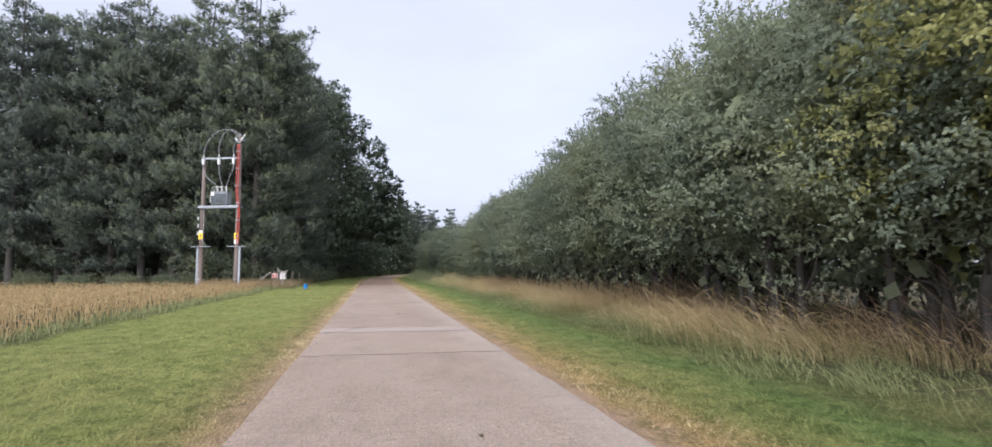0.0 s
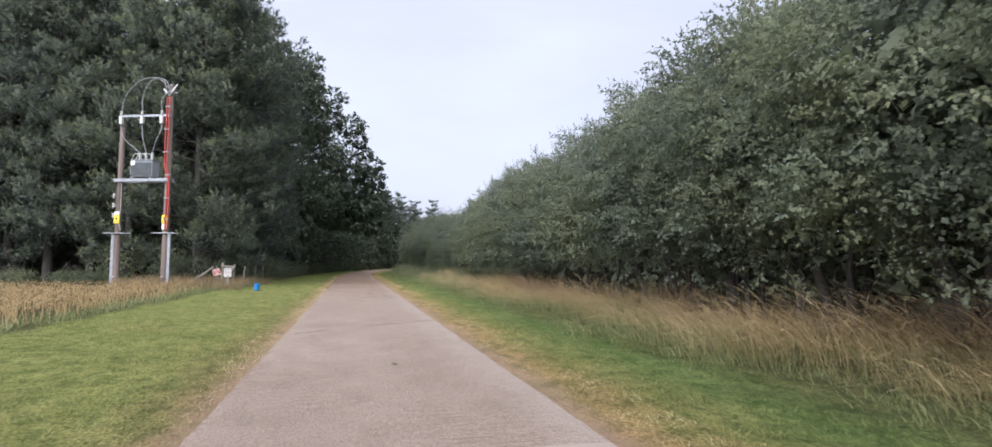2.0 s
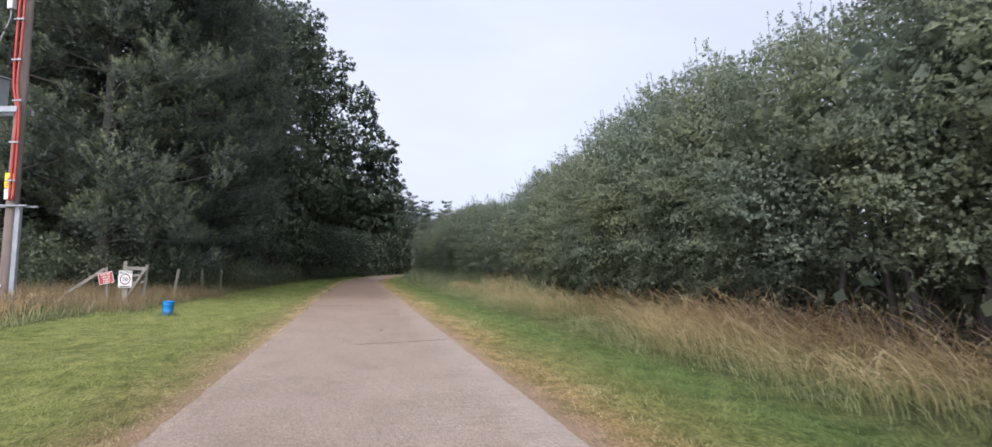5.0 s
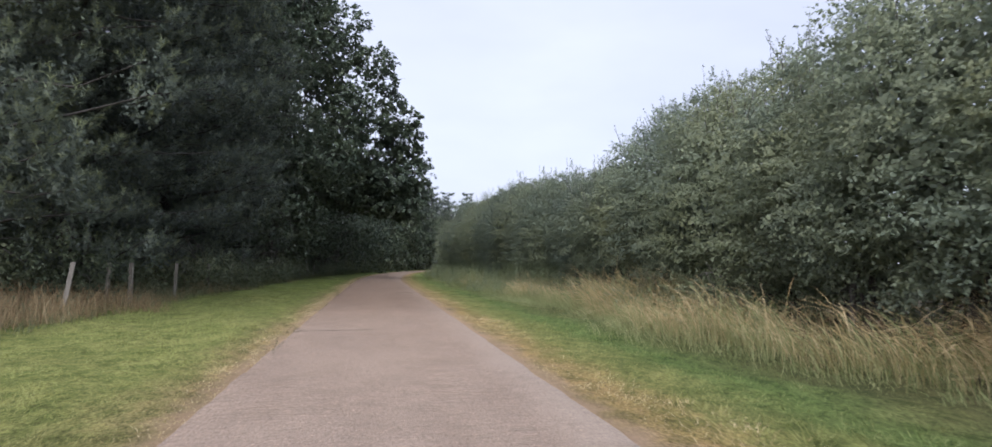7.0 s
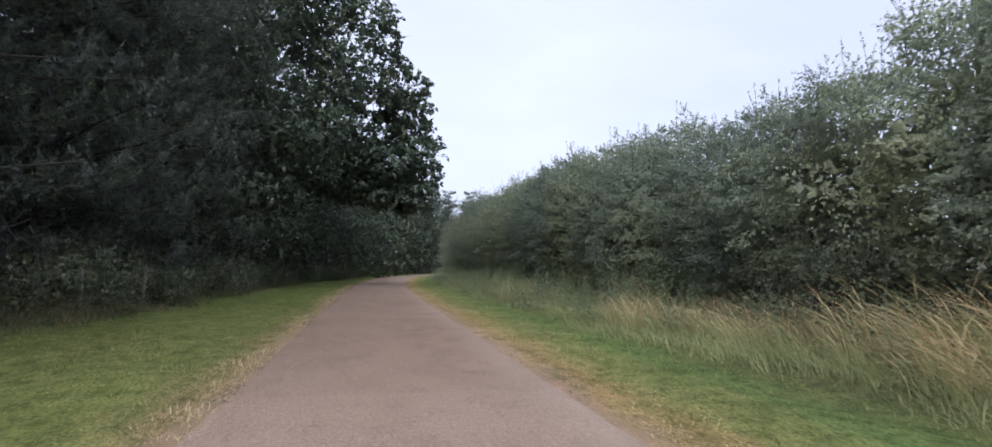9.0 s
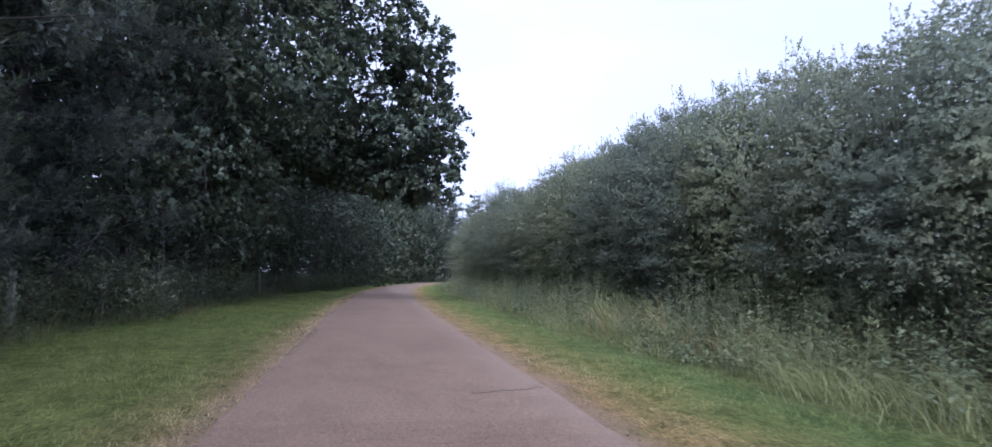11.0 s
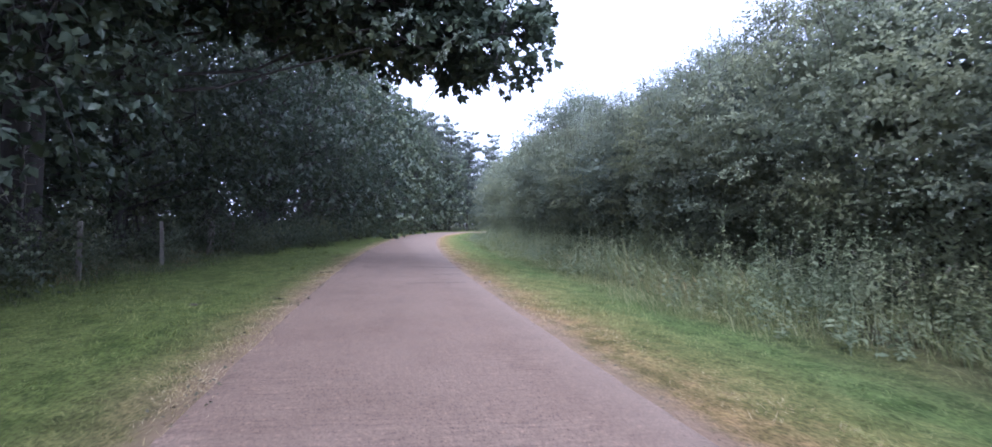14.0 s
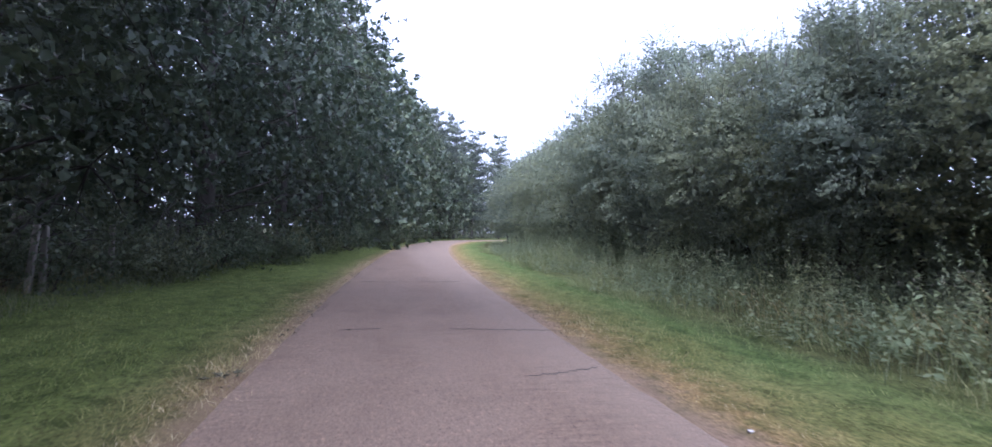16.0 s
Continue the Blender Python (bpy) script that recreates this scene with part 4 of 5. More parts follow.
for k, (x, y) in enumerate([(-23, 52), (-27.5, 51.5), (-32.5, 53), (-37.5, 52), (-42.5, 53.5), (-13.5, 56), (-48, 53), (-13.6, 75), (-11.3, 51.5), (-15.8, 51.2), (-20.6, 52.0)]):
    again(front_pines[k % 2], spot(x, y, rng.uniform(0, 360), rng.uniform(0.9, 1.06)))
far_pines = [tree("pine_tree", pine_meshes(60 + k, h, rad, lo, 6, 6, 8, 0.32, 0.075, 14, 0.14, 600, 0.26), spot(x, y), PINE + " inside the wood", "tree", "pines of the wood", M_PINE)
             for k, (h, rad, lo, x, y) in enumerate([(23, 5.0, 3.0, -19.0, 57.0), (25, 5.2, 4.6, -24.0, 58.0)])]
deep = [(-16, 54.5), (-21, 55), (-26, 55.5), (-35, 56), (-40, 56.5), (-45, 57), (-54, 55), (-30, 58.5), (-36, 59), (-43, 60), (-14.5, 62), (-19.5, 64), (-14.2, 68), (-20, 71), (-17, 79), (-25, 66), (-31, 66), (-38, 67), (-46, 68), (-54, 67), (-27, 74),
        (-14.5, 84), (-13, 90), (-12, 96), (-14, 103), (-10, 111), (-12, 119), (-9, 127), (-10, 136), (-8.5, 145), (-9, 153), (-8, 161), (-8, 169), (-8, 177), (-8, 186), (-8, 196),
        (-14, 160), (-6, 149), (-5.5, 157), (-5.5, 165), (-5.5, 173), (-5.5, 181), (-12, 182), (-6, 131), (-6, 121), (-18, 108), (-22, 114), (-20, 122), (-27, 120), (-28, 130), (-16, 128), (-12, 153), (-12, 167), (-12, 175), (-4.5, 190), (-11, 189), (-36, 84), (-42, 92), (-34, 94), (-40, 104), (-30, 102), (-48, 98), (-40, 113), (-34, 119), (-46, 108), (-52, 92), (-56, 104), (-44, 121), (-58, 84), (-60, 74)]
for k, (x, y) in enumerate(deep):
    again(far_pines[k % 2], spot(x, y, rng.uniform(0, 360), rng.uniform(0.9, 1.08) * (1 if y < 120 else 0.85)))

# broadleaf trees at the wood's edge
OAK = "large broadleaf tree with lobed drooping leaves"
oak = tree("oak_tree", broadleaf_meshes(7, 27.0, 11.2, 7.4, 56, 2.3, 10800, 9, 0.235, 0.36,
                                        [(9.2, -1.0, 8.0), (11.0, -0.4, 5.9), (9.8, -0.2, 5.9), (9.4, 0.6, 6.3), (11.1, -0.3, 8.8), (11.3, 0.2, 7.3), (8.2, 0.5, 7.4), (10.4, 0.0, 11.6), (10.7, 0.5, 10.2),
                                         (9.8, -0.6, 13.2), (9.1, 0.4, 15.0), (8.3, -0.3, 16.6), (8.6, 0.8, 10.4), (7.8, -0.5, 12.2), (9.6, 0.6, 12.2), (7.5, 0.2, 18.4),
                                         (5.2, -0.3, 7.0), (6.7, 0.4, 6.6), (4.2, 0.5, 7.8), (7.3, -0.6, 8.4), (6.0, 0.2, 9.4), (3.4, -1.2, 6.4), (5.0, -2.4, 7.2), (2.6, -3.0, 6.0), (5.6, 2.4, 7.4), (8.3, -0.2, 6.2)], 4600, 0.33, True),
           spot(-8.15, 82.5), OAK + " reaching over the lane", "tree", "broadleaf trees of the wood", M_OAK)
broad = tree("oak_tree", broadleaf_meshes(9, 14.5, 5.8, 1.9, 28, 2.2, 2300, 10, 0.18, 0.26, None, 1500, 0.30), spot(-6.8, 98.5), OAK + " beside the bend", "tree", "broadleaf trees of the wood", M_OAK)
for x, y, s in [(-8.6, 76.0, 0.9), (-9.5, 90.0, 0.95), (-6.4, 107, 1.0)]:
    again(broad, spot(x, y, rng.uniform(0, 360), s))
far_broad = tree("oak_tree", broadleaf_meshes(12, 14.5, 5.8, 1.9, 28, 2.2, 900, 8, 0.34, 0.26, None, 700, 0.45), spot(-6.5, 116), OAK + " far down the lane", "tree", "broadleaf trees of the wood", M_OAK)
for x, y, s in [(-6.2, 126, 1.05), (-6.0, 139, 1.1), (-6.5, 152, 1.1), (-6.5, 160, 1.0), (-6.0, 168, 1.0)]:
    again(far_broad, spot(x, y, rng.uniform(0, 360), s))
for x in range(2, 66, 7):
    again(far_broad, spot(x - float(bend(214)) + rng.uniform(-1, 1), 214 + rng.uniform(-4, 4), rng.uniform(0, 360), rng.uniform(0.9, 1.2)))

# the hedgerow
HEDGE = "dense green hedgerow tree with small leaves"
GROUP = "trees of the hedgerow"
# height of the hedgerow's crest along the lane
CREST_Y = [0, 13, 18, 25, 28.5, 32, 34.5, 37, 40, 43, 46.5, 50, 52.8, 56, 62, 64.5, 66.5, 69, 74, 78, 80.5, 84.6, 91, 93, 96, 99, 102, 108, 116, 140]
CREST_Z = [7.5, 7.3, 7.05, 7.15, 6.5, 6.9, 6.05, 6.6, 6.0, 5.65, 6.0, 5.6, 5.0, 5.55, 5.5, 6.15, 5.95, 6.55, 6.55, 6.45, 6.15, 6.4, 6.2, 6.6, 8.3, 7.6, 7.15, 7.6, 7.8, 8.4]


def crest(y, tall):
    """Scale that brings a hedgerow tree of this height up to the crest."""
    return float(np.interp(y, CREST_Y, CREST_Z)) / (tall + 0.25)


TALL = [6.4, 6.1, 6.5, 6.2]
bushes = [tree("hedgerow_tree", hedge_meshes(80 + k, TALL[k], 3.7, 190, 12, 12, 0.064, low), spot(x, y, 90, crest(y, TALL[k])), HEDGE + note, "tree", GROUP, M_HEDGE)
          for k, (x, y, low, note) in enumerate([(8.9, 12.0, 1.75, " over bare stems"), (8.9, 14.7, 1.45, " over bare stems"), (8.9, 41.7, 1.3, " down to the weeds"), (9.0, 44.4, 1.0, " down to the weeds")])]
for y in np.arange(3.9, 92, 2.7):
    if not (11 < y < 15.5 or 41 < y < 45.5):
        k = int(rng.integers(2)) + (2 if y > 33 else 0)
        y = y + rng.uniform(-0.4, 0.4)
        again(bushes[k], spot(8.95 + rng.uniform(-0.3, 0.3), y, 90 + rng.uniform(-16, 16), crest(y, TALL[k]) * rng.uniform(0.95, 1.03)))
again(bushes[2], spot(9.3, 96.0, 100, crest(96, 6.5)))
yellow = tree("hedgerow_tree", hedge_meshes(86, 7.6, 3.6, 150, 12, 10, 0.075, 2.0), spot(8.5, 5.4, 90), "taller hedgerow tree with yellowing green leaves", "tree", GROUP, M_YELLOW)
back = tree("hedgerow_tree", hedge_meshes(95, 6.0, 4.6, 64, 8, 8, 0.115, 1.2, 90, 12, 600, 0.15, 1300, 0.4), spot(12.6, 2.0, -90), HEDGE + " in the second row", "tree", GROUP, M_HEDGE)
for y in np.arange(0, 112, 4.2):
    again(back, spot(12.4 + rng.uniform(-0.5, 0.5), y, -90 + rng.uniform(-20, 20), crest(y, 6.0) * rng.uniform(0.80, 0.88)))
mid = tree("hedgerow_tree", hedge_meshes(97, 6.2, 3.9, 100, 10, 9, 0.085, 1.0, 300, 36, 1200, 0.14, 1000, 0.36), spot(9.0, 93.4, 90), HEDGE + " towards the bend", "tree", GROUP, M_HEDGE)
for y in np.arange(99, 128, 3.0):
    again(mid, spot(9.0 + rng.uniform(-0.4, 0.4), y, 90 + rng.uniform(-20, 20), crest(y, 6.2) * rng.uniform(0.94, 1.03)))
for y in np.arange(128, 200, 3.8):
    again(back, spot(9.6 + rng.uniform(-0.5, 0.5), y, 90 + rng.uniform(-20, 20), rng.uniform(1.22, 1.36)))

# brambles and saplings below the wood
BRAMBLE = "low tangled bramble and nettle thicket"
brambles = [tree("bramble_thicket", bush_meshes(110 + k, h, 2.6, 3.0, 0.05, 560, 9, 0.066, 22, 260, 0.12, 0.0), spot(x, y), BRAMBLE + " below the pines", "bush", "thickets at the wood's foot", M_WEED)
            for k, (h, x, y) in enumerate([(1.7, -7.2, 64.0), (1.4, -7.4, 52.5)])]
for k, (x, y, s) in enumerate([(-8.4, 50, 1.0), (-7.6, 56, 0.9), (-7.5, 59, 0.8), (-7.0, 62, 0.75), (-6.9, 67, 0.8), (-7.0, 70, 0.85), (-6.8, 73, 0.7), (-7.4, 76, 0.9), (-7.0, 79, 0.6),
                               (-7.2, 84, 0.6), (-6.6, 88, 0.7), (-5.9, 91, 0.75), (-5.6, 94, 0.8), (-5.3, 97, 0.7), (-5.6, 101, 0.8), (-5.2, 106, 0.9), (-5.0, 111, 0.9), (-5.2, 117, 1.0),
                               (-5.0, 124, 1.0), (-5.0, 132, 1.0), (-5.0, 140, 1.1), (-5.0, 148, 1.1)]):
    again(brambles[k % 2], spot(x + 0.8, y, rng.uniform(0, 360), s * 1.3))
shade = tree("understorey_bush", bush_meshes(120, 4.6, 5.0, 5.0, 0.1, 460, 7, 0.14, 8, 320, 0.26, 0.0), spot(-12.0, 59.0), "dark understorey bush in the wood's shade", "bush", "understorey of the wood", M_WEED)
for x, y, s in [(-10.6, 47.6, 0.62), (-9.9, 51.6, 0.55), (-13.5, 48.2, 0.6), (-10.2, 55.5, 0.5), (-8.2, 47.0, 0.42), (-9.9, 46.7, 0.40)]:
    again(shade, spot(x, y, rng.uniform(0, 360), s))
for x, y in [(-12, 66), (-12, 73), (-12.5, 80), (-11.5, 87), (-10.5, 94), (-10.5, 101), (-10, 108), (-10, 116), (-17, 61), (-22, 62), (-27, 63), (-32, 63), (-37, 64), (-42, 65), (-48, 65), (-54, 62), (-60, 60), (-18, 70), (-26, 70), (-34, 71), (-42, 72), (-50, 71), (-15, 57.5), (-21, 56.5), (-28, 57), (-34, 57), (-41, 58), (-18, 78), (-20, 86), (-16, 88), (-22, 94), (-24, 82), (-17, 99), (-26, 88), (-30, 78), (-16, 107), (-15, 112), (-20, 110), (-18, 119), (-24, 125), (-23, 116), (-28, 122), (-24, 60), (-30, 60), (-36, 61), (-15, 94), (-34, 86), (-38, 92), (-42, 98), (-46, 90), (-40, 80), (-36, 100), (-30, 96), (-30, 104), (-34, 110), (-48, 82), (-50, 102), (-38, 112), (-44, 110), (-32, 118), (-26, 108), (-54, 94), (-58, 88), (-20, 100), (-24, 98), (-60, 100),
             (-8, 124), (-8, 131), (-7, 138), (-7, 145), (-6.5, 151), (-6.5, 157), (-6.5, 163), (-6.5, 169), (-6.5, 175), (-7, 182), (-8, 190)]:
    again(shade, spot(x, y, rng.uniform(0, 360), rng.uniform(1.0, 1.4)))
for y in np.arange(15, 112, 2.6):
    again(shade, spot(10.3 + rng.uniform(-0.4, 0.4), y, rng.uniform(0, 360), rng.uniform(0.50, 0.64)))
for y in np.arange(12, 116, 4.0):
    again(shade, spot(14.0 + rng.uniform(-0.5, 0.5), y, rng.uniform(0, 360), rng.uniform(0.65, 0.8)))
for y in np.arange(44, 112, 2.9):
    again(brambles[int(rng.integers(2))], spot(7.3 + rng.uniform(-0.3, 0.5), y, rng.uniform(0, 360), rng.uniform(0.5, 0.7)))

for x, s in [(-14, 0.62), (-17, 0.7), (-20, 0.66), (-23, 0.72), (-26, 0.66), (-29, 0.7), (-33, 0.72)]:
    again(brambles[int(rng.integers(2))], spot(x, 45.2 + rng.uniform(-0.5, 0.5), rng.uniform(0, 360), s))
for x, s in [(-13, 0.6), (-15.5, 0.7), (-18, 0.65), (-21, 0.7), (-24, 0.6), (-27, 0.75), (-30.5, 0.7), (-34, 0.7), (-38, 0.7)]:
    again(brambles[int(rng.integers(2))], spot(x, 47.0 + rng.uniform(-0.6, 0.6), rng.uniform(0, 360), s))


# bare dead saplings at the wood's foot
def dead_sapling(seed, height, x, y):
    r = np.random.default_rng(seed)
    spine = [np.array((0, 0, -0.1))]
    for k in range(8):
        spine.append(spine[-1] + np.array((r.normal(0, 0.06), r.normal(0, 0.06), height / 8)))
    wood = [tube(spine, np.linspace(0.028, 0.006, 9), 6, cap=False)]
    for k in range(9):
        b = spine[2 + k % 6]
        a = r.uniform(0, 6.28)
        ln = r.uniform(0.3, 0.9)
        wood.append(limb(b, b + np.array((math.cos(a) * ln, math.sin(a) * ln, r.uniform(0.1, 0.6))), 0.012, 0.004, r, 0.35, 4, 5))
    ob = thing("dead_sapling", spot(x, y), "bare pale dead sapling among the brambles", "dead tree")
    part("trunk", smooth(mesh_np("trunk", *merged(wood))), M_BARK_OLD, ob)


dead_sapling(3, 2.5, -6.3, 73.0)
dead_sapling(5, 4.8, -6.9, 80.5)
dead_sapling(8, 2.0, -7.0, 62.0)


# ---- grasses and crop ----
def scatter(n, u0, u1, v0, v1, r, power=1.0):
    u = r.uniform(u0, u1, n)
    v = v0 + (v1 - v0) * r.uniform(0, 1, n) ** power
    return u, v


def stuff(name, v, f, uv, material, label, category, up=False):
    nor = None
    if up:
        nor = unit(np.tile(np.array([[0, 0, 1.0]]), (len(v), 1)) + np.random.default_rng(3).normal(0, 0.25, (len(v), 3)))
        f = turned(v, f, nor)
    ob = part(name, mesh_np(name, v, f, uv, nor), material)
    return tagged(ob, label, category, kind="stuff")


def grass_patch(name, u, v, h, lean, width, segs, material, label, category, r, drift=(0.0, 0.0), up=False):
    n = len(u)
    root = np.column_stack([u + bend(v), v, ground_z(u, v) - 0.01])
    to = unit(np.column_stack([r.normal(drift[0], 0.7, n), r.normal(drift[1], 0.7, n)]))
    p, f = blades(n, root, h, to, lean, width, segs, r)
    return stuff(name, p, f, np.repeat(np.column_stack([u, v]), 2 * (segs + 1), axis=0), material, label, category, up)


rng = np.random.default_rng(33)


def tussocks(name, count, per, u0, u1, v0, v1, h, lean, width, segs, material, label, r, spread=0.13, power=1.0, sway=0.35, up=False, wind=(0.0, 0.0), ear=False, clump=0.0):
    """Tufts of long blades that fan out and share a lean."""
    cu, cv = scatter(count, u0, u1, v0, v1, r, power)
    if clump:
        here = np.sin(cv * 0.83 + cu * 1.1) + np.sin(cv * 0.37 - cu * 0.7 + 1.0) + np.sin(cv * 1.9 + cu * 2.3 + 2.0) * 0.6
        held = here > np.quantile(here, clump)
        cu, cv = cu[held], cv[held]
        count = len(cu)
    cu = cu + sway * np.sin(cv * 0.55) + sway * 0.6 * np.sin(cv * 1.7)
    tall = r.uniform(0.6, 1.15, count) * (0.8 + 0.3 * np.sin(cv * 0.8 + cu))
    way = np.column_stack([r.normal(wind[0], 0.65, count), r.normal(wind[1], 0.65, count)])
    k = np.repeat(np.arange(count), per)
    n = len(k)
    off = r.normal(0, spread, (n, 2))
    u, v = cu[k] + off[:, 0], cv[k] + off[:, 1]
    hh = tall[k] * r.uniform(h[0], h[1], n)
    root = np.column_stack([u + bend(v), v, ground_z(u, v) - 0.01])
    to = unit(way[k] + off / spread * 0.45 + r.normal(0, 0.4, (n, 2)))
    p, f = blades(n, root, hh, to, hh * r.uniform(lean[0], lean[1], n), r.uniform(width[0], width[1], n), segs, r, ear)
    return stuff(name, p, f, np.repeat(np.column_stack([u, v]), 2 * (segs + 1), axis=0), material, label, "grass", up)


# mown turf in tufts, and dry fringes beside the slabs
tussocks("mown_grass", 8200, 11, -6.6, -1.35, 2, 92, (0.05, 0.12), (0.3, 1.1), (0.003, 0.006), 1, M_BLADE, "short mown green grass beside the lane", rng, 0.07, 1.35, 0.05, True)
tussocks("mown_grass", 4300, 11, 2.9, 5.7, 2, 98, (0.05, 0.13), (0.3, 1.1), (0.003, 0.006), 1, M_BLADE, "short mown grass along the hedgerow side", rng, 0.07, 1.3, 0.1, True)
tussocks("dry_edge_grass", 560, 12, -1.7, -1.14, 42, 92, (0.04, 0.12), (0.5, 1.5), (0.002, 0.004), 2, M_DRY, "straw-coloured grass hanging over the slab edge", rng, 0.08, 1.0, 0.12, clump=0.4)
tussocks("dry_edge_grass", 2000, 9, -1.5, -1.10, 2, 100, (0.04, 0.11), (0.4, 1.3), (0.002, 0.004), 1, M_DRY, "short dry straw-coloured grass along the slab edge", rng, 0.06, 1.25, 0.05)
tussocks("dry_edge_grass", 2600, 9, 2.42, 3.1, 2, 100, (0.03, 0.10), (0.4, 1.3), (0.002, 0.004), 1, M_DRY, "short dry grass beside the bare soil strip", rng, 0.07, 1.25, 0.1)
tussocks("dry_edge_grass", 1500, 10, 2.28, 2.8, 2, 96, (0.02, 0.08), (0.5, 1.6), (0.002, 0.004), 1, M_DULL, "dull brown dead grass creeping over the bare soil", rng, 0.08, 1.15, 0.1, clump=0.3)
tussocks("crack_grass", 12, 14, 0.3, 1.9, 9.42, 9.54, (0.03, 0.08), (0.4, 1.2), (0.002, 0.004), 1, M_DULL, "low dry tufts growing in the cracked joint", rng, 0.05, 1.0, 0.0)
tussocks("drum_tuft", 9, 26, -4.62, -4.2, 40.25, 40.5, (0.12, 0.3), (0.3, 1.0), (0.003, 0.006), 2, M_TALL, "dark green grass left long round the drum", rng, 0.07, 1.0, 0.0)


# tall grass below the hedgerow: straw-coloured first, greener further on
WIND = (-0.75, 0.45)
tussocks("tall_dry_grass", 2100, 14, 5.7, 8.2, 0, 48, (0.45, 1.35), (0.5, 1.9), (0.0022, 0.0042), 5, M_LONG, "tall straw-coloured seeding grass blown over below the hedgerow", rng, 0.19, wind=WIND, ear=True, clump=0.25)
tussocks("sparse_dry_grass", 520, 12, 5.5, 7.8, 44, 92, (0.4, 1.15), (0.3, 1.3), (0.0022, 0.0042), 4, M_LONG, "thin dry grass among green weeds", rng, 0.18, wind=WIND, ear=True, clump=0.5)
tussocks("tall_dry_grass", 620, 14, 5.9, 8.2, 38, 60, (0.75, 1.5), (0.3, 1.1), (0.0022, 0.0042), 5, M_LONG, "tall pale seeding grass standing among weeds by the hedgerow", rng, 0.19, wind=WIND, ear=True, clump=0.45)
tussocks("seeding_grass", 520, 14, 5.6, 7.8, 36, 58, (0.6, 1.15), (0.3, 1.1), (0.0024, 0.0045), 4, M_TALL, "long green seeding grass below the hedgerow", rng, 0.18, wind=WIND, ear=True, clump=0.3)
tussocks("brown_seeding_grass", 640, 16, 7.0, 8.9, 0, 60, (0.7, 1.5), (0.4, 1.3), (0.003, 0.006), 4, M_RUST, "brown dock and grass gone to seed under the hedgerow", rng, 0.18, wind=WIND, ear=True, clump=0.5)
tussocks("tall_green_grass", 1700, 16, 5.0, 8.0, 0, 60, (0.18, 0.62), (0.5, 1.5), (0.0028, 0.0055), 3, M_TALL, "tall green grass and weeds below the hedgerow", rng, 0.18, wind=WIND)
tussocks("lush_weeds", 1300, 16, 4.7, 8.0, 46, 116, (0.3, 0.75), (0.6, 1.6), (0.0028, 0.0055), 3, M_TALL, "lush green weeds and grass below the hedgerow", rng, 0.2, wind=WIND)


def nettles(name, n, per, u0, u1, v0, v1, h0, h1, label, r, material, slim=1.0, rise=-0.1):
    """Upright weeds: thin stems with toothed leaves in uneven pairs, slim and rising on willowherb."""
    u, v = scatter(n, u0, u1, v0, v1, r)
    u = u + 0.3 * np.sin(v * 0.9) + 0.2 * np.sin(v * 2.3)
    h = r.uniform(h0, h1, n) * (0.8 + 0.35 * np.sin(v * 1.1 + u * 1.3))
    root = np.column_stack([u + bend(v), v, ground_z(u, v) - 0.01])
    lean = r.normal(0, 0.12, (n, 3)) * np.array([1, 1, 0]) + np.array([0, 0, 1.0])
    t = r.uniform(0.2, 1.0, (n, per))
    p = (root[:, None] + lean[:, None] * (t * h[:, None])[..., None]).reshape(-1, 3)
    a = r.uniform(0, 2 * np.pi, len(p))
    along = unit(np.column_stack([np.cos(a), np.sin(a), r.normal(rise, 0.35, len(p))]))
    size = r.uniform(0.6, 1.2, len(p)) * np.repeat(r.uniform(0.8, 1.2, n), per) * (1.15 - 0.55 * t.reshape(-1))
    lv, lf = leaf_kites(p, along, unit(r.normal(0, 0.4, (len(p), 3)) + np.array([0, 0, 1.0])), 0.115 * size, 0.05 * slim * size)
    sv, sf = blades(n, root, h, unit(r.normal(0, 1, (n, 2))), 0.1 * h, np.full(n, 0.004), 1, r)
    ov, of = merged([(lv, lf), (sv, sf)])
    return stuff(name, ov, of, None, material, label, "weeds", True)


nettles("nettle_bed", 1700, 11, 4.9, 6.6, 56, 116, 0.40, 0.95, "bed of tall nettles and leafy weeds below the hedgerow", rng, M_NETTLE)
nettles("nettle_bed", 2300, 13, 6.0, 8.0, 56, 116, 0.85, 1.40, "tall nettles in front of the hedgerow", rng, M_NETTLE, 0.8)
nettles("willowherb", 2200, 22, 5.7, 7.9, 56, 114, 1.1, 1.72, "tall pale willowherb among the nettles", rng, M_NETTLE, 0.42, 0.55)
tussocks("seeding_grass", 620, 14, 5.4, 7.6, 56, 112, (0.7, 1.35), (0.25, 0.9), (0.0024, 0.0045), 4, M_TALL, "long green seeding grass standing in the nettles", rng, 0.18, wind=WIND, ear=True, clump=0.3)
nettles("nettle_bed", 900, 12, 6.2, 8.5, 42, 58, 0.65, 1.35, "nettles and leafy weeds among the dry grass", rng, M_NETTLE)
nettles("nettle_bed", 1600, 14, 6.7, 8.5, 54, 114, 1.3, 1.95, "tall nettles and willowherb close under the hedgerow", rng, M_NETTLE)
nettles("nettle_bed", 1500, 10, -7.4, -5.7, 47, 104, 0.35, 0.85, "grey-green nettles and leafy weeds along the old fence", rng, M_WEED)
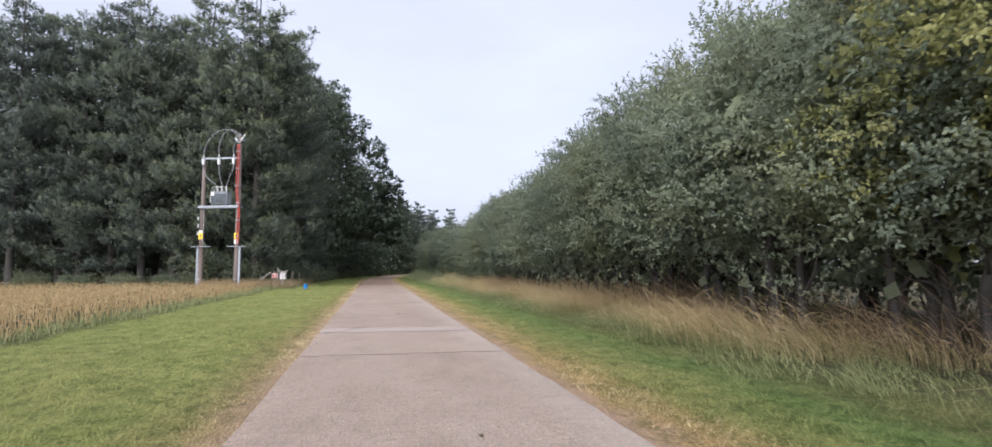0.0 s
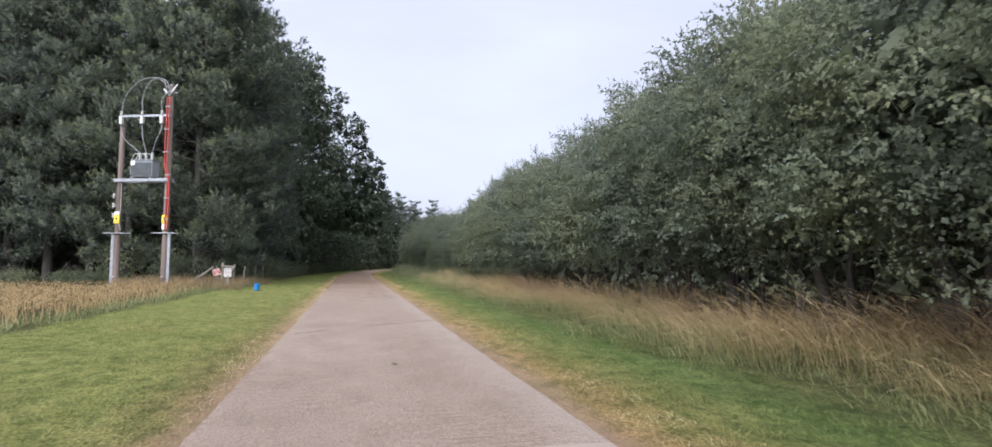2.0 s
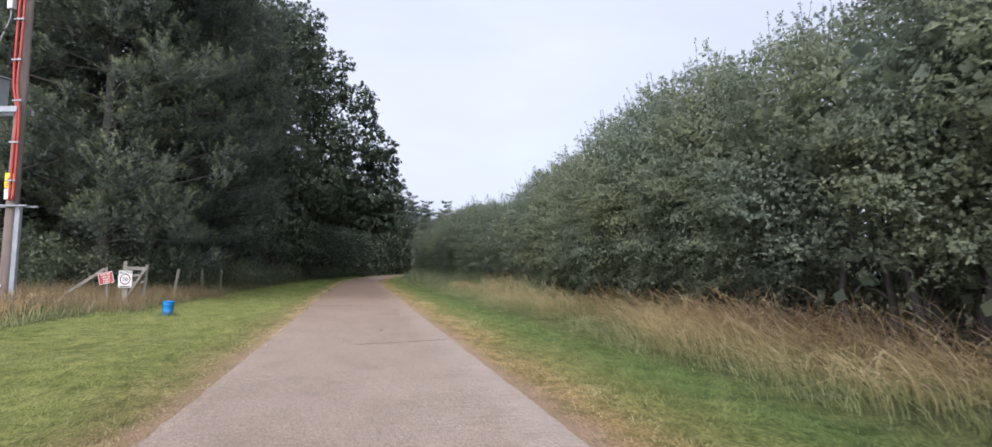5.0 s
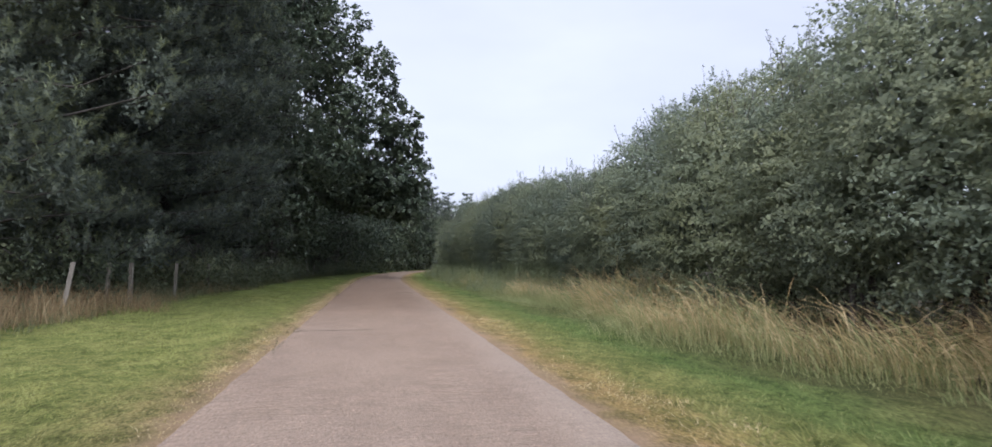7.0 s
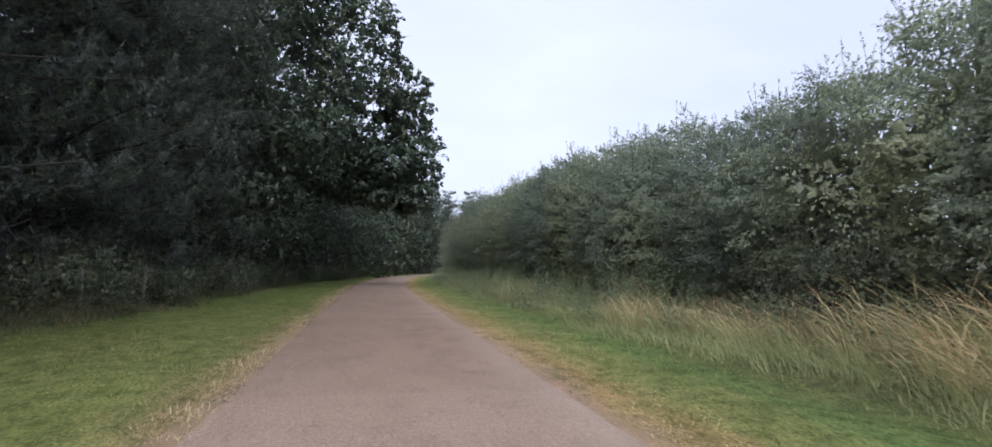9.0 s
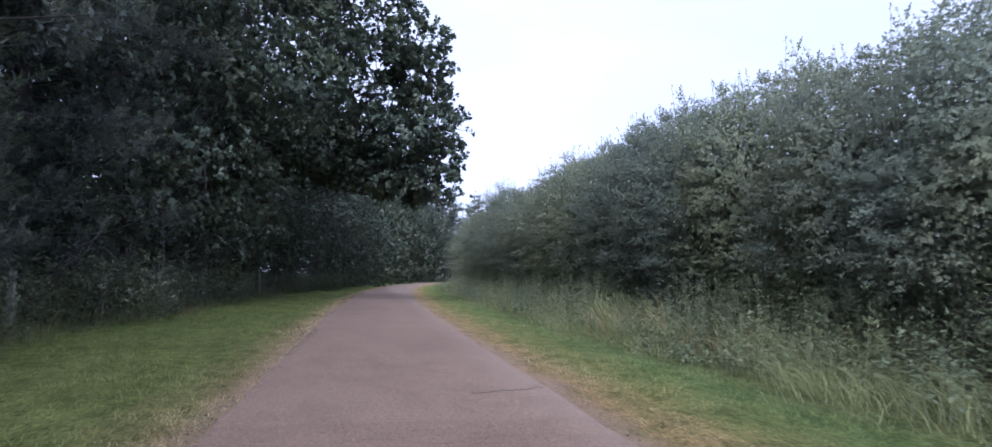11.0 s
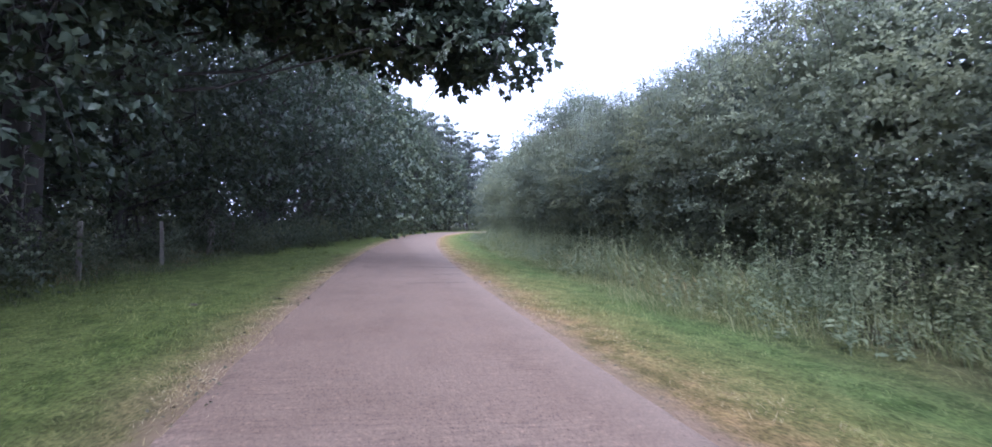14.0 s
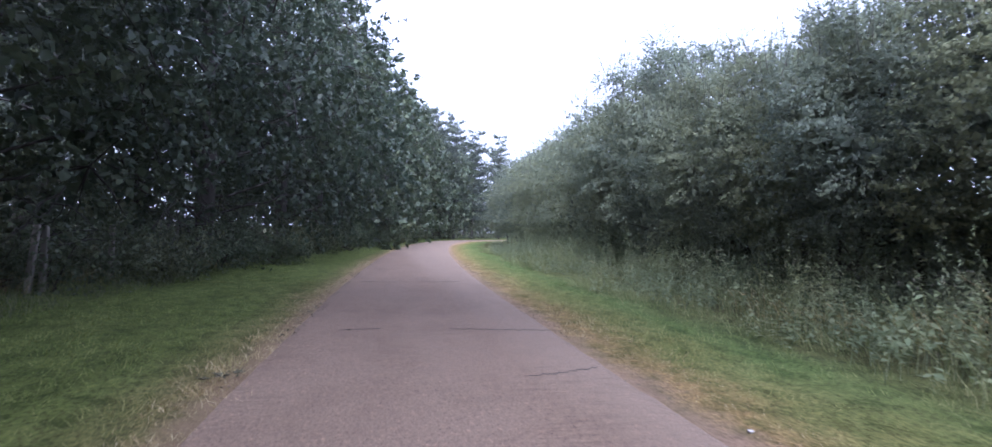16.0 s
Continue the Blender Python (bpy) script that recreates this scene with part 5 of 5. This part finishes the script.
# weeds and rough grass at the wood's foot
tussocks("dry_fence_grass", 430, 18, -7.6, -5.4, 41.5, 60, (0.3, 0.8), (0.5, 1.5), (0.0025, 0.005), 3, M_DULL, "dull orange-brown dead grass round the fence posts", rng, 0.15)
tussocks("dry_fence_grass", 160, 16, -6.4, -5.2, 60, 98, (0.2, 0.55), (0.6, 1.6), (0.0025, 0.005), 3, M_DULL, "dull dead grass at the foot of the fence", rng, 0.2)
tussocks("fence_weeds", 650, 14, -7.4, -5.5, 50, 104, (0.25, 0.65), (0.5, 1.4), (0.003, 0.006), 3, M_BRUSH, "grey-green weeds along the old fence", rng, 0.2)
n = 16000
u, v = scatter(n, -8.0, -5.2, 40, 110, rng)
u += np.clip(v - 60, 0, 30) * 0.03
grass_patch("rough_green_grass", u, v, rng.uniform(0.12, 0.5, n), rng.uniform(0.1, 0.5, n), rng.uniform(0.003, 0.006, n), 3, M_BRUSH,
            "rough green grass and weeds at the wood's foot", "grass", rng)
n = 7000
u, v = scatter(n, -11.4, -5.6, 40.5, 50, rng)
grass_patch("dry_margin_grass", u, v, rng.uniform(0.25, 0.75, n), rng.uniform(0.1, 0.5, n), rng.uniform(0.004, 0.009, n), 3, M_DULL,
            "tall dead brown grass round the field corner", "grass", rng)
n = 3200
u, v = scatter(n, -7.2, -6.3, 0, 42, rng)
grass_patch("field_margin_grass", u, v, rng.uniform(0.12, 0.38, n), rng.uniform(0.05, 0.3, n), rng.uniform(0.006, 0.012, n), 3, M_TALL,
            "green weeds along the wheat's edge", "grass", rng)
# ripe wheat: stalks, and nodding ears on top
n = 34000
u, v = scatter(n, -46, -6.9, 4, 41, rng)
grass_patch("wheat_crop", u, v, rng.uniform(0.32, 0.45, n), rng.uniform(0.05, 0.22, n), rng.uniform(0.008, 0.018, n), 2, M_WHEAT,
            "ripe golden wheat standing in the field", "crop", rng)
n = 42000
u, v = scatter(n, -34, -6.9, 4, 41, rng)
at = np.column_stack([u, v, ground_z(u, v) + rng.uniform(0.32, 0.47, n)])
ev, ef = leaf_kites(at, unit(rng.normal(0, 1, (n, 3)) * np.array([1, 1, 0.4]) + np.array([0.2, 0, 0.3])), unit(rng.normal(0, 0.5, (n, 3)) + np.array([0, 0, 1.0])),
                    rng.uniform(0.08, 0.15, n), rng.uniform(0.022, 0.04, n))
stuff("wheat_ears", ev, ef, None, M_WHEAT, "pale nodding ears of the ripe wheat", "crop")


# ---- transformer on two poles ----
def arc(points, n=16):
    """A smooth curve through the points (Catmull-Rom)."""
    p = [np.array(q, float) for q in points]
    p = [2 * p[0] - p[1]] + p + [2 * p[-1] - p[-2]]
    out = []
    for k in range(1, len(p) - 2):
        for t in np.linspace(0, 1, n, endpoint=False):
            out.append(0.5 * (2 * p[k] + (p[k + 1] - p[k - 1]) * t + (2 * p[k - 1] - 5 * p[k] + 4 * p[k + 1] - p[k + 2]) * t * t
                              + (3 * p[k] - p[k - 1] - 3 * p[k + 1] + p[k + 2]) * t ** 3))
    return out + [p[-2]]


def rod(name, points, radius, material, parent, sides=8, label=""):
    return part(name, tube_mesh(name, points, radius, sides), material, parent, label)


def ribbed(name, x, y, z0, z1, r0, material, parent, rings=4, label=""):
    """A ribbed insulator standing at x, y."""
    zs, rs = [], []
    for k in range(rings):
        a = z0 + (z1 - z0) * k / rings
        d = (z1 - z0) / rings
        zs += [a, a + d * 0.35, a + d * 0.5, a + d * 0.95]
        rs += [r0 * 0.55, r0 * 0.6, r0, r0 * 0.55]
    return rod(name, [(x, y, z) for z in zs], rs, material, parent, 10, label)


def transformer_poles():
    ob = thing("transformer_poles", pose(-11.75, 43.6, 0.1, 0, 0, -19.8), "grey transformer platform between two weathered wooden poles", "utility pole")
    W = 2.66
    for x, h in ((0.0, 9.1), (W, 10.55)):
        pole = part("pole", tube_mesh("pole", [(x, 0, -0.3), (x, 0, 0.0), (x, 0, h * 0.5), (x, 0, h - 0.03), (x, 0, h)], [0.17, 0.165, 0.14, 0.115, 0.09], 16), M_POLE, ob)
        side = -1 if x == 0 else 1
        # cable channel up the foot of the pole, anti-climbing bar, warning plates
        part("cable_channel", box(0.16, 0.10, 2.95, 0.012, (x + side * 0.235, -0.02, 1.35)), M_STEEL, ob, "galvanised cable channel")
        part("anti_climb_bar", box(1.30, 0.10, 0.05, 0.01, (x + 0.02 * side, -0.19, 2.80)), M_STEEL, ob)
        part("anti_climb_bar", box(1.20, 0.08, 0.05, 0.01, (x, 0.19, 2.80)), M_STEEL, ob)
        plate = part("warning_plate", box(0.30, 0.012, 0.42, 0.004, (x + 0.02, -0.165, 3.52)), M_YSIGN, ob, "yellow warning plate with a black triangle")
        bm = bmesh.new()
        q = [(-0.09, 0.02), (0.09, 0.02), (0.0, 0.17)]
        lo = [bm.verts.new((x + 0.02 + a, -0.1735, 3.48 + b)) for a, b in q]
        hi = [bm.verts.new((x + 0.02 + a, -0.1775, 3.48 + b)) for a, b in q]
        bm.faces.new(hi)
        for k in range(3):
            bm.faces.new((lo[k], lo[(k + 1) % 3], hi[(k + 1) % 3], hi[k]))
        part("triangle_mark", bm, M_BLACK, plate)
        for k in range(2):
            part("text_bar", box(0.20, 0.004, 0.022, 0, (x + 0.02, -0.1735, 3.37 + 0.05 * k)), M_BLACK, plate)
        part("notice_plate", box(0.28, 0.012, 0.17 if side < 0 else 0.30, 0.004, (x + 0.02, -0.165, 3.84 if side < 0 else 3.13)), M_WHITE, ob, "white notice plate")
        part("earth_bolt", tube_mesh("bolt", [(x, -0.16, 0.55), (x, -0.19, 0.55)], 0.035, 8), M_PALE, ob)
    part("pole_cap", tube_mesh("pole_cap", [(W, 0, 10.54), (W, 0, 10.62)], [0.12, 0.10], 12), M_STEEL, ob)
    # upper crossarm with fuse switches
    part("crossarm", box(W + 0.25, 0.09, 0.12, 0.01, (W / 2, -0.15, 8.95)), M_STEEL, ob)
    tops = []
    for x in (0.05, 1.22, 2.32):
        ribbed("fuse_insulator", x, -0.20, 8.98, 9.22, 0.085, M_PALE, ob, 3, "pale ribbed fuse insulator")
        part("fuse_carrier", box(0.17, 0.16, 0.40, 0.02, (x, -0.20, 8.72)), M_PALE, ob)
        tops.append((x, -0.20, 9.2))
    # platform of two channels with the tank on it
    for y in (-0.24, 0.24):
        part("platform_channel", box(W + 0.35, 0.09, 0.17, 0.012, (W / 2, y, 5.55)), M_STEEL, ob)
    for x in (0.8, 1.85):
        part("platform_tie", box(0.10, 0.56, 0.06, 0.008, (x, 0, 5.665)), M_STEEL, ob)
    tank = part("transformer_tank", box(1.16, 0.56, 0.86, 0.03, (1.38, 0, 6.14)), M_GREY, ob, "grey finned transformer tank")
    for k in range(13):
        part("cooling_fin", box(0.022, 0.13, 0.66, 0.006, (0.87 + k * 0.085, -0.345, 6.12)), M_GREY, tank)
    part("tank_lid", box(1.24, 0.64, 0.05, 0.012, (1.38, 0, 6.595)), M_GREY, tank)
    part("rating_plate", box(0.24, 0.012, 0.24, 0.004, (0.98, -0.418, 6.42)), M_WHITE, tank, "white rating plate")
    bush = []
    for x in (1.08, 1.42, 1.76):
        ribbed("bushing", x, -0.05, 6.62, 7.02, 0.075, M_PALE, tank, 4, "ribbed porcelain bushing")
        bush.append((x, -0.05, 7.02))
    # leads: over the top to the taller pole, down to the bushings, along the side
    top_ends = [(W - 0.12, -0.18, 10.25), (W, -0.20, 10.35), (W + 0.10, -0.15, 10.30)]
    peaks = [[(0.25, -0.22, 10.0), (0.95, -0.25, 10.75), (1.75, -0.25, 10.95), (2.35, -0.2, 10.72)],
             [(1.22, -0.22, 9.9), (1.55, -0.25, 10.65), (2.05, -0.25, 10.93), (2.5, -0.2, 10.75)],
             [(2.30, -0.24, 9.6), (2.45, -0.28, 9.95)]]
    for a, mid, e in zip(tops, peaks, top_ends):
        rod("jumper_lead", arc([a, *mid, e], 8), 0.024, M_WIRE, ob)
    mids = [[(0.08, -0.22, 8.2), (0.35, -0.2, 7.65)], [(1.30, -0.2, 7.8)], [(2.32, -0.22, 8.2), (2.05, -0.2, 7.6)]]
    for (x, y, z), mid, e in zip(tops, mids, bush):
        rod("down_lead", arc([(x, y, 8.54), *mid, e], 8), 0.024, M_WIRE, ob)
    for k in range(3):
        rod("tank_lead", arc([(1.15 + 0.3 * k, 0.05, 6.62), (0.95 + 0.3 * k, 0.05, 6.95), (0.62 + 0.25 * k, 0.12, 6.98), (0.42 + 0.2 * k, 0.2, 6.6), (0.35, 0.24, 5.9)], 6), 0.02, M_PALE, ob)
    # cable terminations and the red cables down the taller pole
    for k, (dx, dz) in enumerate(((-0.28, 0.10), (0.30, 0.05), (0.48, 0.32))):
        a, b = np.array((W, -0.14, 10.0)), np.array((W + dx, -0.24, 10.25 + dz))
        rod("cable_termination", [a, a + (b - a) * 0.55, b], [0.035, 0.055, 0.03], M_PALE, ob, 8, "pale cable termination")
    part("termination_bracket", box(0.75, 0.06, 0.06, 0.008, (W + 0.08, -0.13, 10.15)), M_STEEL, ob)
    for dx, wob in ((-0.06, 0.03), (0.06, -0.02)):
        pts = [(W + dx, -0.20, 9.9), (W + dx * 1.2, -0.20, 8.9), (W + dx - wob, -0.20, 7.6), (W + dx + 0.02, -0.22, 6.3), (W + dx + 0.17 + wob, -0.22, 5.4), (W + dx + 0.16, -0.20, 4.2),
               (W + dx + 0.14, -0.19, 2.95)]
        rod("red_cable", arc(pts, 8), 0.036, M_RED, ob, 8, "thick red sheathed cable")
    for z in (9.4, 8.2, 7.0, 5.8, 4.6, 3.5):
        part("cable_cleat", box(0.30, 0.06, 0.05, 0.008, (W + (0.0 if z > 6 else 0.13), -0.235, z)), M_STEEL, ob)
    for z in (4.75, 4.25, 3.72):
        ribbed("shackle_insulator", -0.27, -0.05, z - 0.13, z + 0.13, 0.085, M_PALE, ob, 2, "white shackle insulator")
        rod("insulator_pin", [(-0.10, -0.03, z), (-0.28, -0.05, z)], 0.02, M_STEEL, ob)
    rod("earth_wire", arc([(0.16, -0.12, 5.4), (0.19, -0.13, 4.4), (0.15, -0.14, 3.4), (0.20, -0.10, 2.95)], 6), 0.012, M_PALE, ob)
    return ob


transformer_poles()


# ---- signs, old gate, fence, drum ----
def letters(text, size, x, y, z, material, parent, stretch=1.0, name="lettering"):
    """Built-in font turned into a mesh, facing -y, centred."""
    cu = bpy.data.curves.new("lettering", "FONT")
    cu.body, cu.size, cu.align_x, cu.align_y = text, size, "CENTER", "CENTER"
    cu.extrude, cu.offset = 0.0015, size * 0.018
    tmp = bpy.data.objects.new("lettering_curve", cu)
    scene.collection.objects.link(tmp)
    dg = bpy.context.evaluated_depsgraph_get()
    me = bpy.data.meshes.new_from_object(tmp.evaluated_get(dg))
    bpy.data.objects.remove(tmp)
    me.materials.clear()
    return part(name, me, material, parent, at=pose(x, y, z, 90, 0, 0) @ Matrix.Diagonal((stretch, 1, 1, 1)))


def post_mesh(h, w, r):
    """A split fence post: four-sided, tapered and worn at the top."""
    bm = box(w, w * 0.85, h + 0.3, 0.012, (0, 0, (h - 0.3) / 2))
    for v in bm.verts:
        if v.co.z > h * 0.6:
            v.co.x *= 0.86
            v.co.y *= 0.86
            v.co.z += r.uniform(-0.02, 0.02) + v.co.x * 0.25
    me = bpy.data.meshes.new("post")
    bm.to_mesh(me)
    bm.free()
    return me


rng = np.random.default_rng(55)
slow = thing("speed_sign", pose(-6.17, 42.45, 0.04, 0, 0, 6), "white rectangular slow speed limit sign on a grey post", "sign")
part("post", post_mesh(1.13, 0.15, rng), M_POST, slow, at=pose(0.0, 0.10, 0))
plate = part("plate", box(0.47, 0.012, 0.57, 0.004, (0, 0, 0)), M_WHITE, slow, at=pose(0, 0, 0.84) @ Matrix.Diagonal((0.74, 1, 0.86, 1)))
letters("SLOW", 0.125, 0, -0.0085, 0.22, M_BLACK, plate, 1.25)
letters("20", 0.17, 0, -0.0085, -0.015, M_BLACK, plate, 1.1)
bm = bmesh.new()
for k in range(40):
    a0 = 2 * math.pi * k / 40
    for rad in (0.148, 0.182):
        for yy in (-0.0065, -0.0095):
            bm.verts.new((rad * math.cos(a0), yy, -0.01 + rad * math.sin(a0)))
bm.verts.ensure_lookup_table()
for k in range(40):
    a0, b0 = [bm.verts[4 * k + q] for q in range(4)], [bm.verts[4 * ((k + 1) % 40) + q] for q in range(4)]
    for p, q in ((1, 3), (3, 2), (2, 0), (0, 1)):
        bm.faces.new((a0[p], a0[q], b0[q], b0[p]))
part("ring", bm, M_RING, plate, "dark red ring")
part("text_bar", box(0.36, 0.004, 0.03, 0, (0, -0.0075, -0.25)), M_BLACK, plate)

keep = thing("warning_sign", pose(-6.72, 42.6, 0.1, 0, 0, 4), "tilted red warning sign with white lettering on a stake", "sign")
part("stake", post_mesh(1.10, 0.07, rng), M_POST, keep, at=pose(0.06, 0.06, 0, 0, -4, 0))
board = part("board", box(0.50, 0.014, 0.42, 0.004), M_REDSIGN, keep, at=pose(0, 0, 0.80, 0, -13, 0) @ Matrix.Diagonal((0.74, 1, 0.80, 1)))
for sx, sz, w, h in ((0, 0.198, 0.50, 0.016), (0, -0.198, 0.50, 0.016), (-0.242, 0, 0.016, 0.38), (0.242, 0, 0.016, 0.38)):
    part("border", box(w, 0.004, h, 0, (sx, -0.0085, sz)), M_WHITE, board)
for k, line in enumerate(("KEEP OFF", "4 METRE", "GRASS", "STRIPS")):
    letters(line, 0.080, 0, -0.0095, 0.135 - 0.09 * k, M_WHITE, board, 1.0)

gate = thing("old_gate_frame", pose(-7.0, 44.0, 0.1, 0, 0, 2), "weathered grey timber remains of an old gate", "gate")
part("post", post_mesh(1.30, 0.12, rng), M_POST, gate, at=pose(0.28, 0, 0))
part("post", post_mesh(1.20, 0.10, rng), M_POST, gate, at=pose(0.82, 0.05, 0, 0, 2, 0))
for z in (1.08, 0.86, 0.64):
    part("rail", box(0.70 if z > 1 else 0.52, 0.045, 0.10 if z > 1 else 0.07, 0.006), M_POST, gate, at=pose(0.58, -0.09, z, 0, 2 if z > 1 else -4, 0))
part("brace", box(1.08, 0.04, 0.08, 0.006), M_POST, gate, at=pose(0.60, -0.15, 0.56, 0, -62, 0))
leaning = thing("fallen_rail", pose(-7.6, 43.4, 0.75, 0, -38, 3), "grey fence rail leaning in the dry grass", "rail")
part("rail", box(1.35, 0.05, 0.09, 0.008), M_POST, leaning)

posts = [post_mesh(1.12, 0.10, rng), post_mesh(1.05, 0.085, rng), post_mesh(1.18, 0.12, rng)]
first = thing("fence_post", pose(-6.3, 47.5, 0.05, 0, 7, 20), "weathered grey wooden fence post in the weeds", "fence post", "posts of the old fence")
part("shaft", posts[0], M_POST, first)
for k, (x, y, lean) in enumerate([(-6.4, 49.8, 2), (-5.96, 50.1, -1), (-6.05, 53.8, 2), (-6.0, 57.5, -2), (-6.0, 61.0, 3), (-6.0, 64.5, -2), (-6.0, 68, 2), (-5.9, 71.5, -2),
                                  (-5.7, 75.3, 3), (-5.35, 79.6, 1), (-5.2, 83.5, -2), (-5.14, 87.8, 2), (-5.2, 87.5, 7), (-5.0, 90, -1), (-5.0, 93.8, 2)]):
    copy_thing(first, pose(x, y, 0.03, lean * 0.5, lean, rng.uniform(-20, 20)))


def drum():
    ob = thing("plastic_drum", pose(-4.42, 40.45, float(ground_z(-4.42, 40.45)) - 0.01, 0, 2, 0) @ Matrix.Diagonal((0.59, 0.59, 0.74, 1)), "blue plastic drum standing open on the grass", "drum")
    prof = [(0.0, 0.01), (0.185, 0.01), (0.20, 0.03), (0.205, 0.16), (0.215, 0.17), (0.215, 0.19), (0.21, 0.20), (0.218, 0.40), (0.228, 0.41), (0.228, 0.43), (0.222, 0.44),
            (0.228, 0.50), (0.238, 0.51), (0.238, 0.535), (0.226, 0.54), (0.216, 0.50), (0.20, 0.06), (0.0, 0.05)]
    n = 28
    ang = np.linspace(0, 2 * np.pi, n, endpoint=False)
    v = np.array([(r * math.cos(a), r * math.sin(a), z) for r, z in prof for a in ang])
    f = [(i * n + j, i * n + (j + 1) % n, (i + 1) * n + (j + 1) % n, (i + 1) * n + j) for i in range(len(prof) - 1) for j in range(n)]
    part("body", smooth(mesh_np("drum", v, np.array(f))), M_BLUE, ob)
    rod("carry_lug", arc([(0.235, -0.06, 0.48), (0.275, 0, 0.47), (0.235, 0.06, 0.48)], 6), 0.012, M_BLUE, ob)
    return ob


drum()


# ---- small litter on the grass and the slabs ----
M_LITTER = worn_material("brown_dead_leaf", (0.05, 0.045, 0.025), (0.11, 0.10, 0.05), 30.0, 0.8)
M_STONE = worn_material("pale_flint", (0.30, 0.285, 0.26), (0.42, 0.40, 0.37), 25.0, 0.7)


def fallen_leaf(seed, x, y, size, z=None):
    """A curled lobed leaf with its stalk."""
    r = np.random.default_rng(seed)
    n = 7
    a = np.linspace(-2.2, 2.2, n)
    pos = np.zeros((n, 3))
    along = unit(np.column_stack([np.sin(a), np.cos(a), r.uniform(0.1, 0.5, n)]))
    v, f = leaf_kites(pos, along, unit(np.array([[0, 0, 1.0]]) + r.normal(0, 0.2, (n, 3))), size * (1.1 - 0.2 * np.abs(a)), np.full(n, size * 0.42))
    sv, sf = tube([(0, 0, 0), (0, -size * 0.5, 0.01), (0.02 * size, -size * 0.9, 0.03)], 0.004, 4, cap=False)
    ov, of = merged([(v, f), (sv, sf)])
    h = float(ground_z(x, y)) + 0.05 if z is None else z
    ob = thing("fallen_leaf", pose(x + float(bend(y)), y, h, r.uniform(-12, 12), r.uniform(-12, 12), r.uniform(0, 360)), "dark withered leaf lying on the grass" if z is None else "small dark leaf lying on the concrete", "leaf")
    part("blade", mesh_np("blade", ov, of), M_LITTER, ob)


for k, (x, y, s) in enumerate([(-1.3, 82.1, 0.11), (-1.42, 82.0, 0.08), (-1.2, 82.2, 0.08), (-1.5, 77.1, 0.10), (-1.43, 70.5, 0.07), (-2.5, 76.4, 0.09)]):
    fallen_leaf(200 + k, x, y, s)
for k, (x, y, s) in enumerate([(0.46, 23.6, 0.05), (0.74, 17.7, 0.05), (0.87, 4.7, 0.04), (0.9, 36.0, 0.05)]):
    fallen_leaf(220 + k, x, y, s, 0.008)


n = 2600
r = np.random.default_rng(91)
v = r.uniform(40, 98, n)
v = v[np.sin(v * 0.9) + np.sin(v * 2.7 + 1) + r.normal(0, 0.5, n) > 0.2]
u = np.where(r.uniform(0, 1, len(v)) < 0.75, -1.14 + r.normal(0, 0.07, len(v)), 2.22 + r.normal(0, 0.07, len(v)))
at = np.column_stack([u + bend(v), v, np.where((u > -1.1) & (u < 2.13), 0.012, 0.015)])
lv, lf = leaf_kites(at, unit(r.normal(0, 1, (len(v), 3)) * np.array([1, 1, 0.25])), unit(r.normal(0, 0.3, (len(v), 3)) + np.array([0, 0, 1.0])), r.uniform(0.02, 0.055, len(v)), r.uniform(0.015, 0.035, len(v)))
stuff("leaf_litter", lv, lf, None, M_LITTER, "crumbled brown leaf litter along the slab edges", "litter")


def pebble(seed, x, y, size, z):
    r = np.random.default_rng(seed)
    bm = bmesh.new()
    bmesh.ops.create_icosphere(bm, subdivisions=1, radius=size)
    for q in bm.verts:
        q.co *= float(r.uniform(0.75, 1.2))
        q.co.z *= 0.6
    ob = part("stone", bm, M_STONE)
    ob.matrix_basis = pose(x + float(bend(y)), y, z + size * 0.3, 0, 0, r.uniform(0, 360))
    tagged(ob, "small pale stone lying beside the concrete lane", "stone", "loose pale stones")


for k, (x, y, s) in enumerate([(2.49, 80.5, 0.024), (3.76, 67.65, 0.03), (4.1, 67.6, 0.025)]):
    pebble(240 + k, x, y, s, float(ground_z(x, y)) + 0.01)
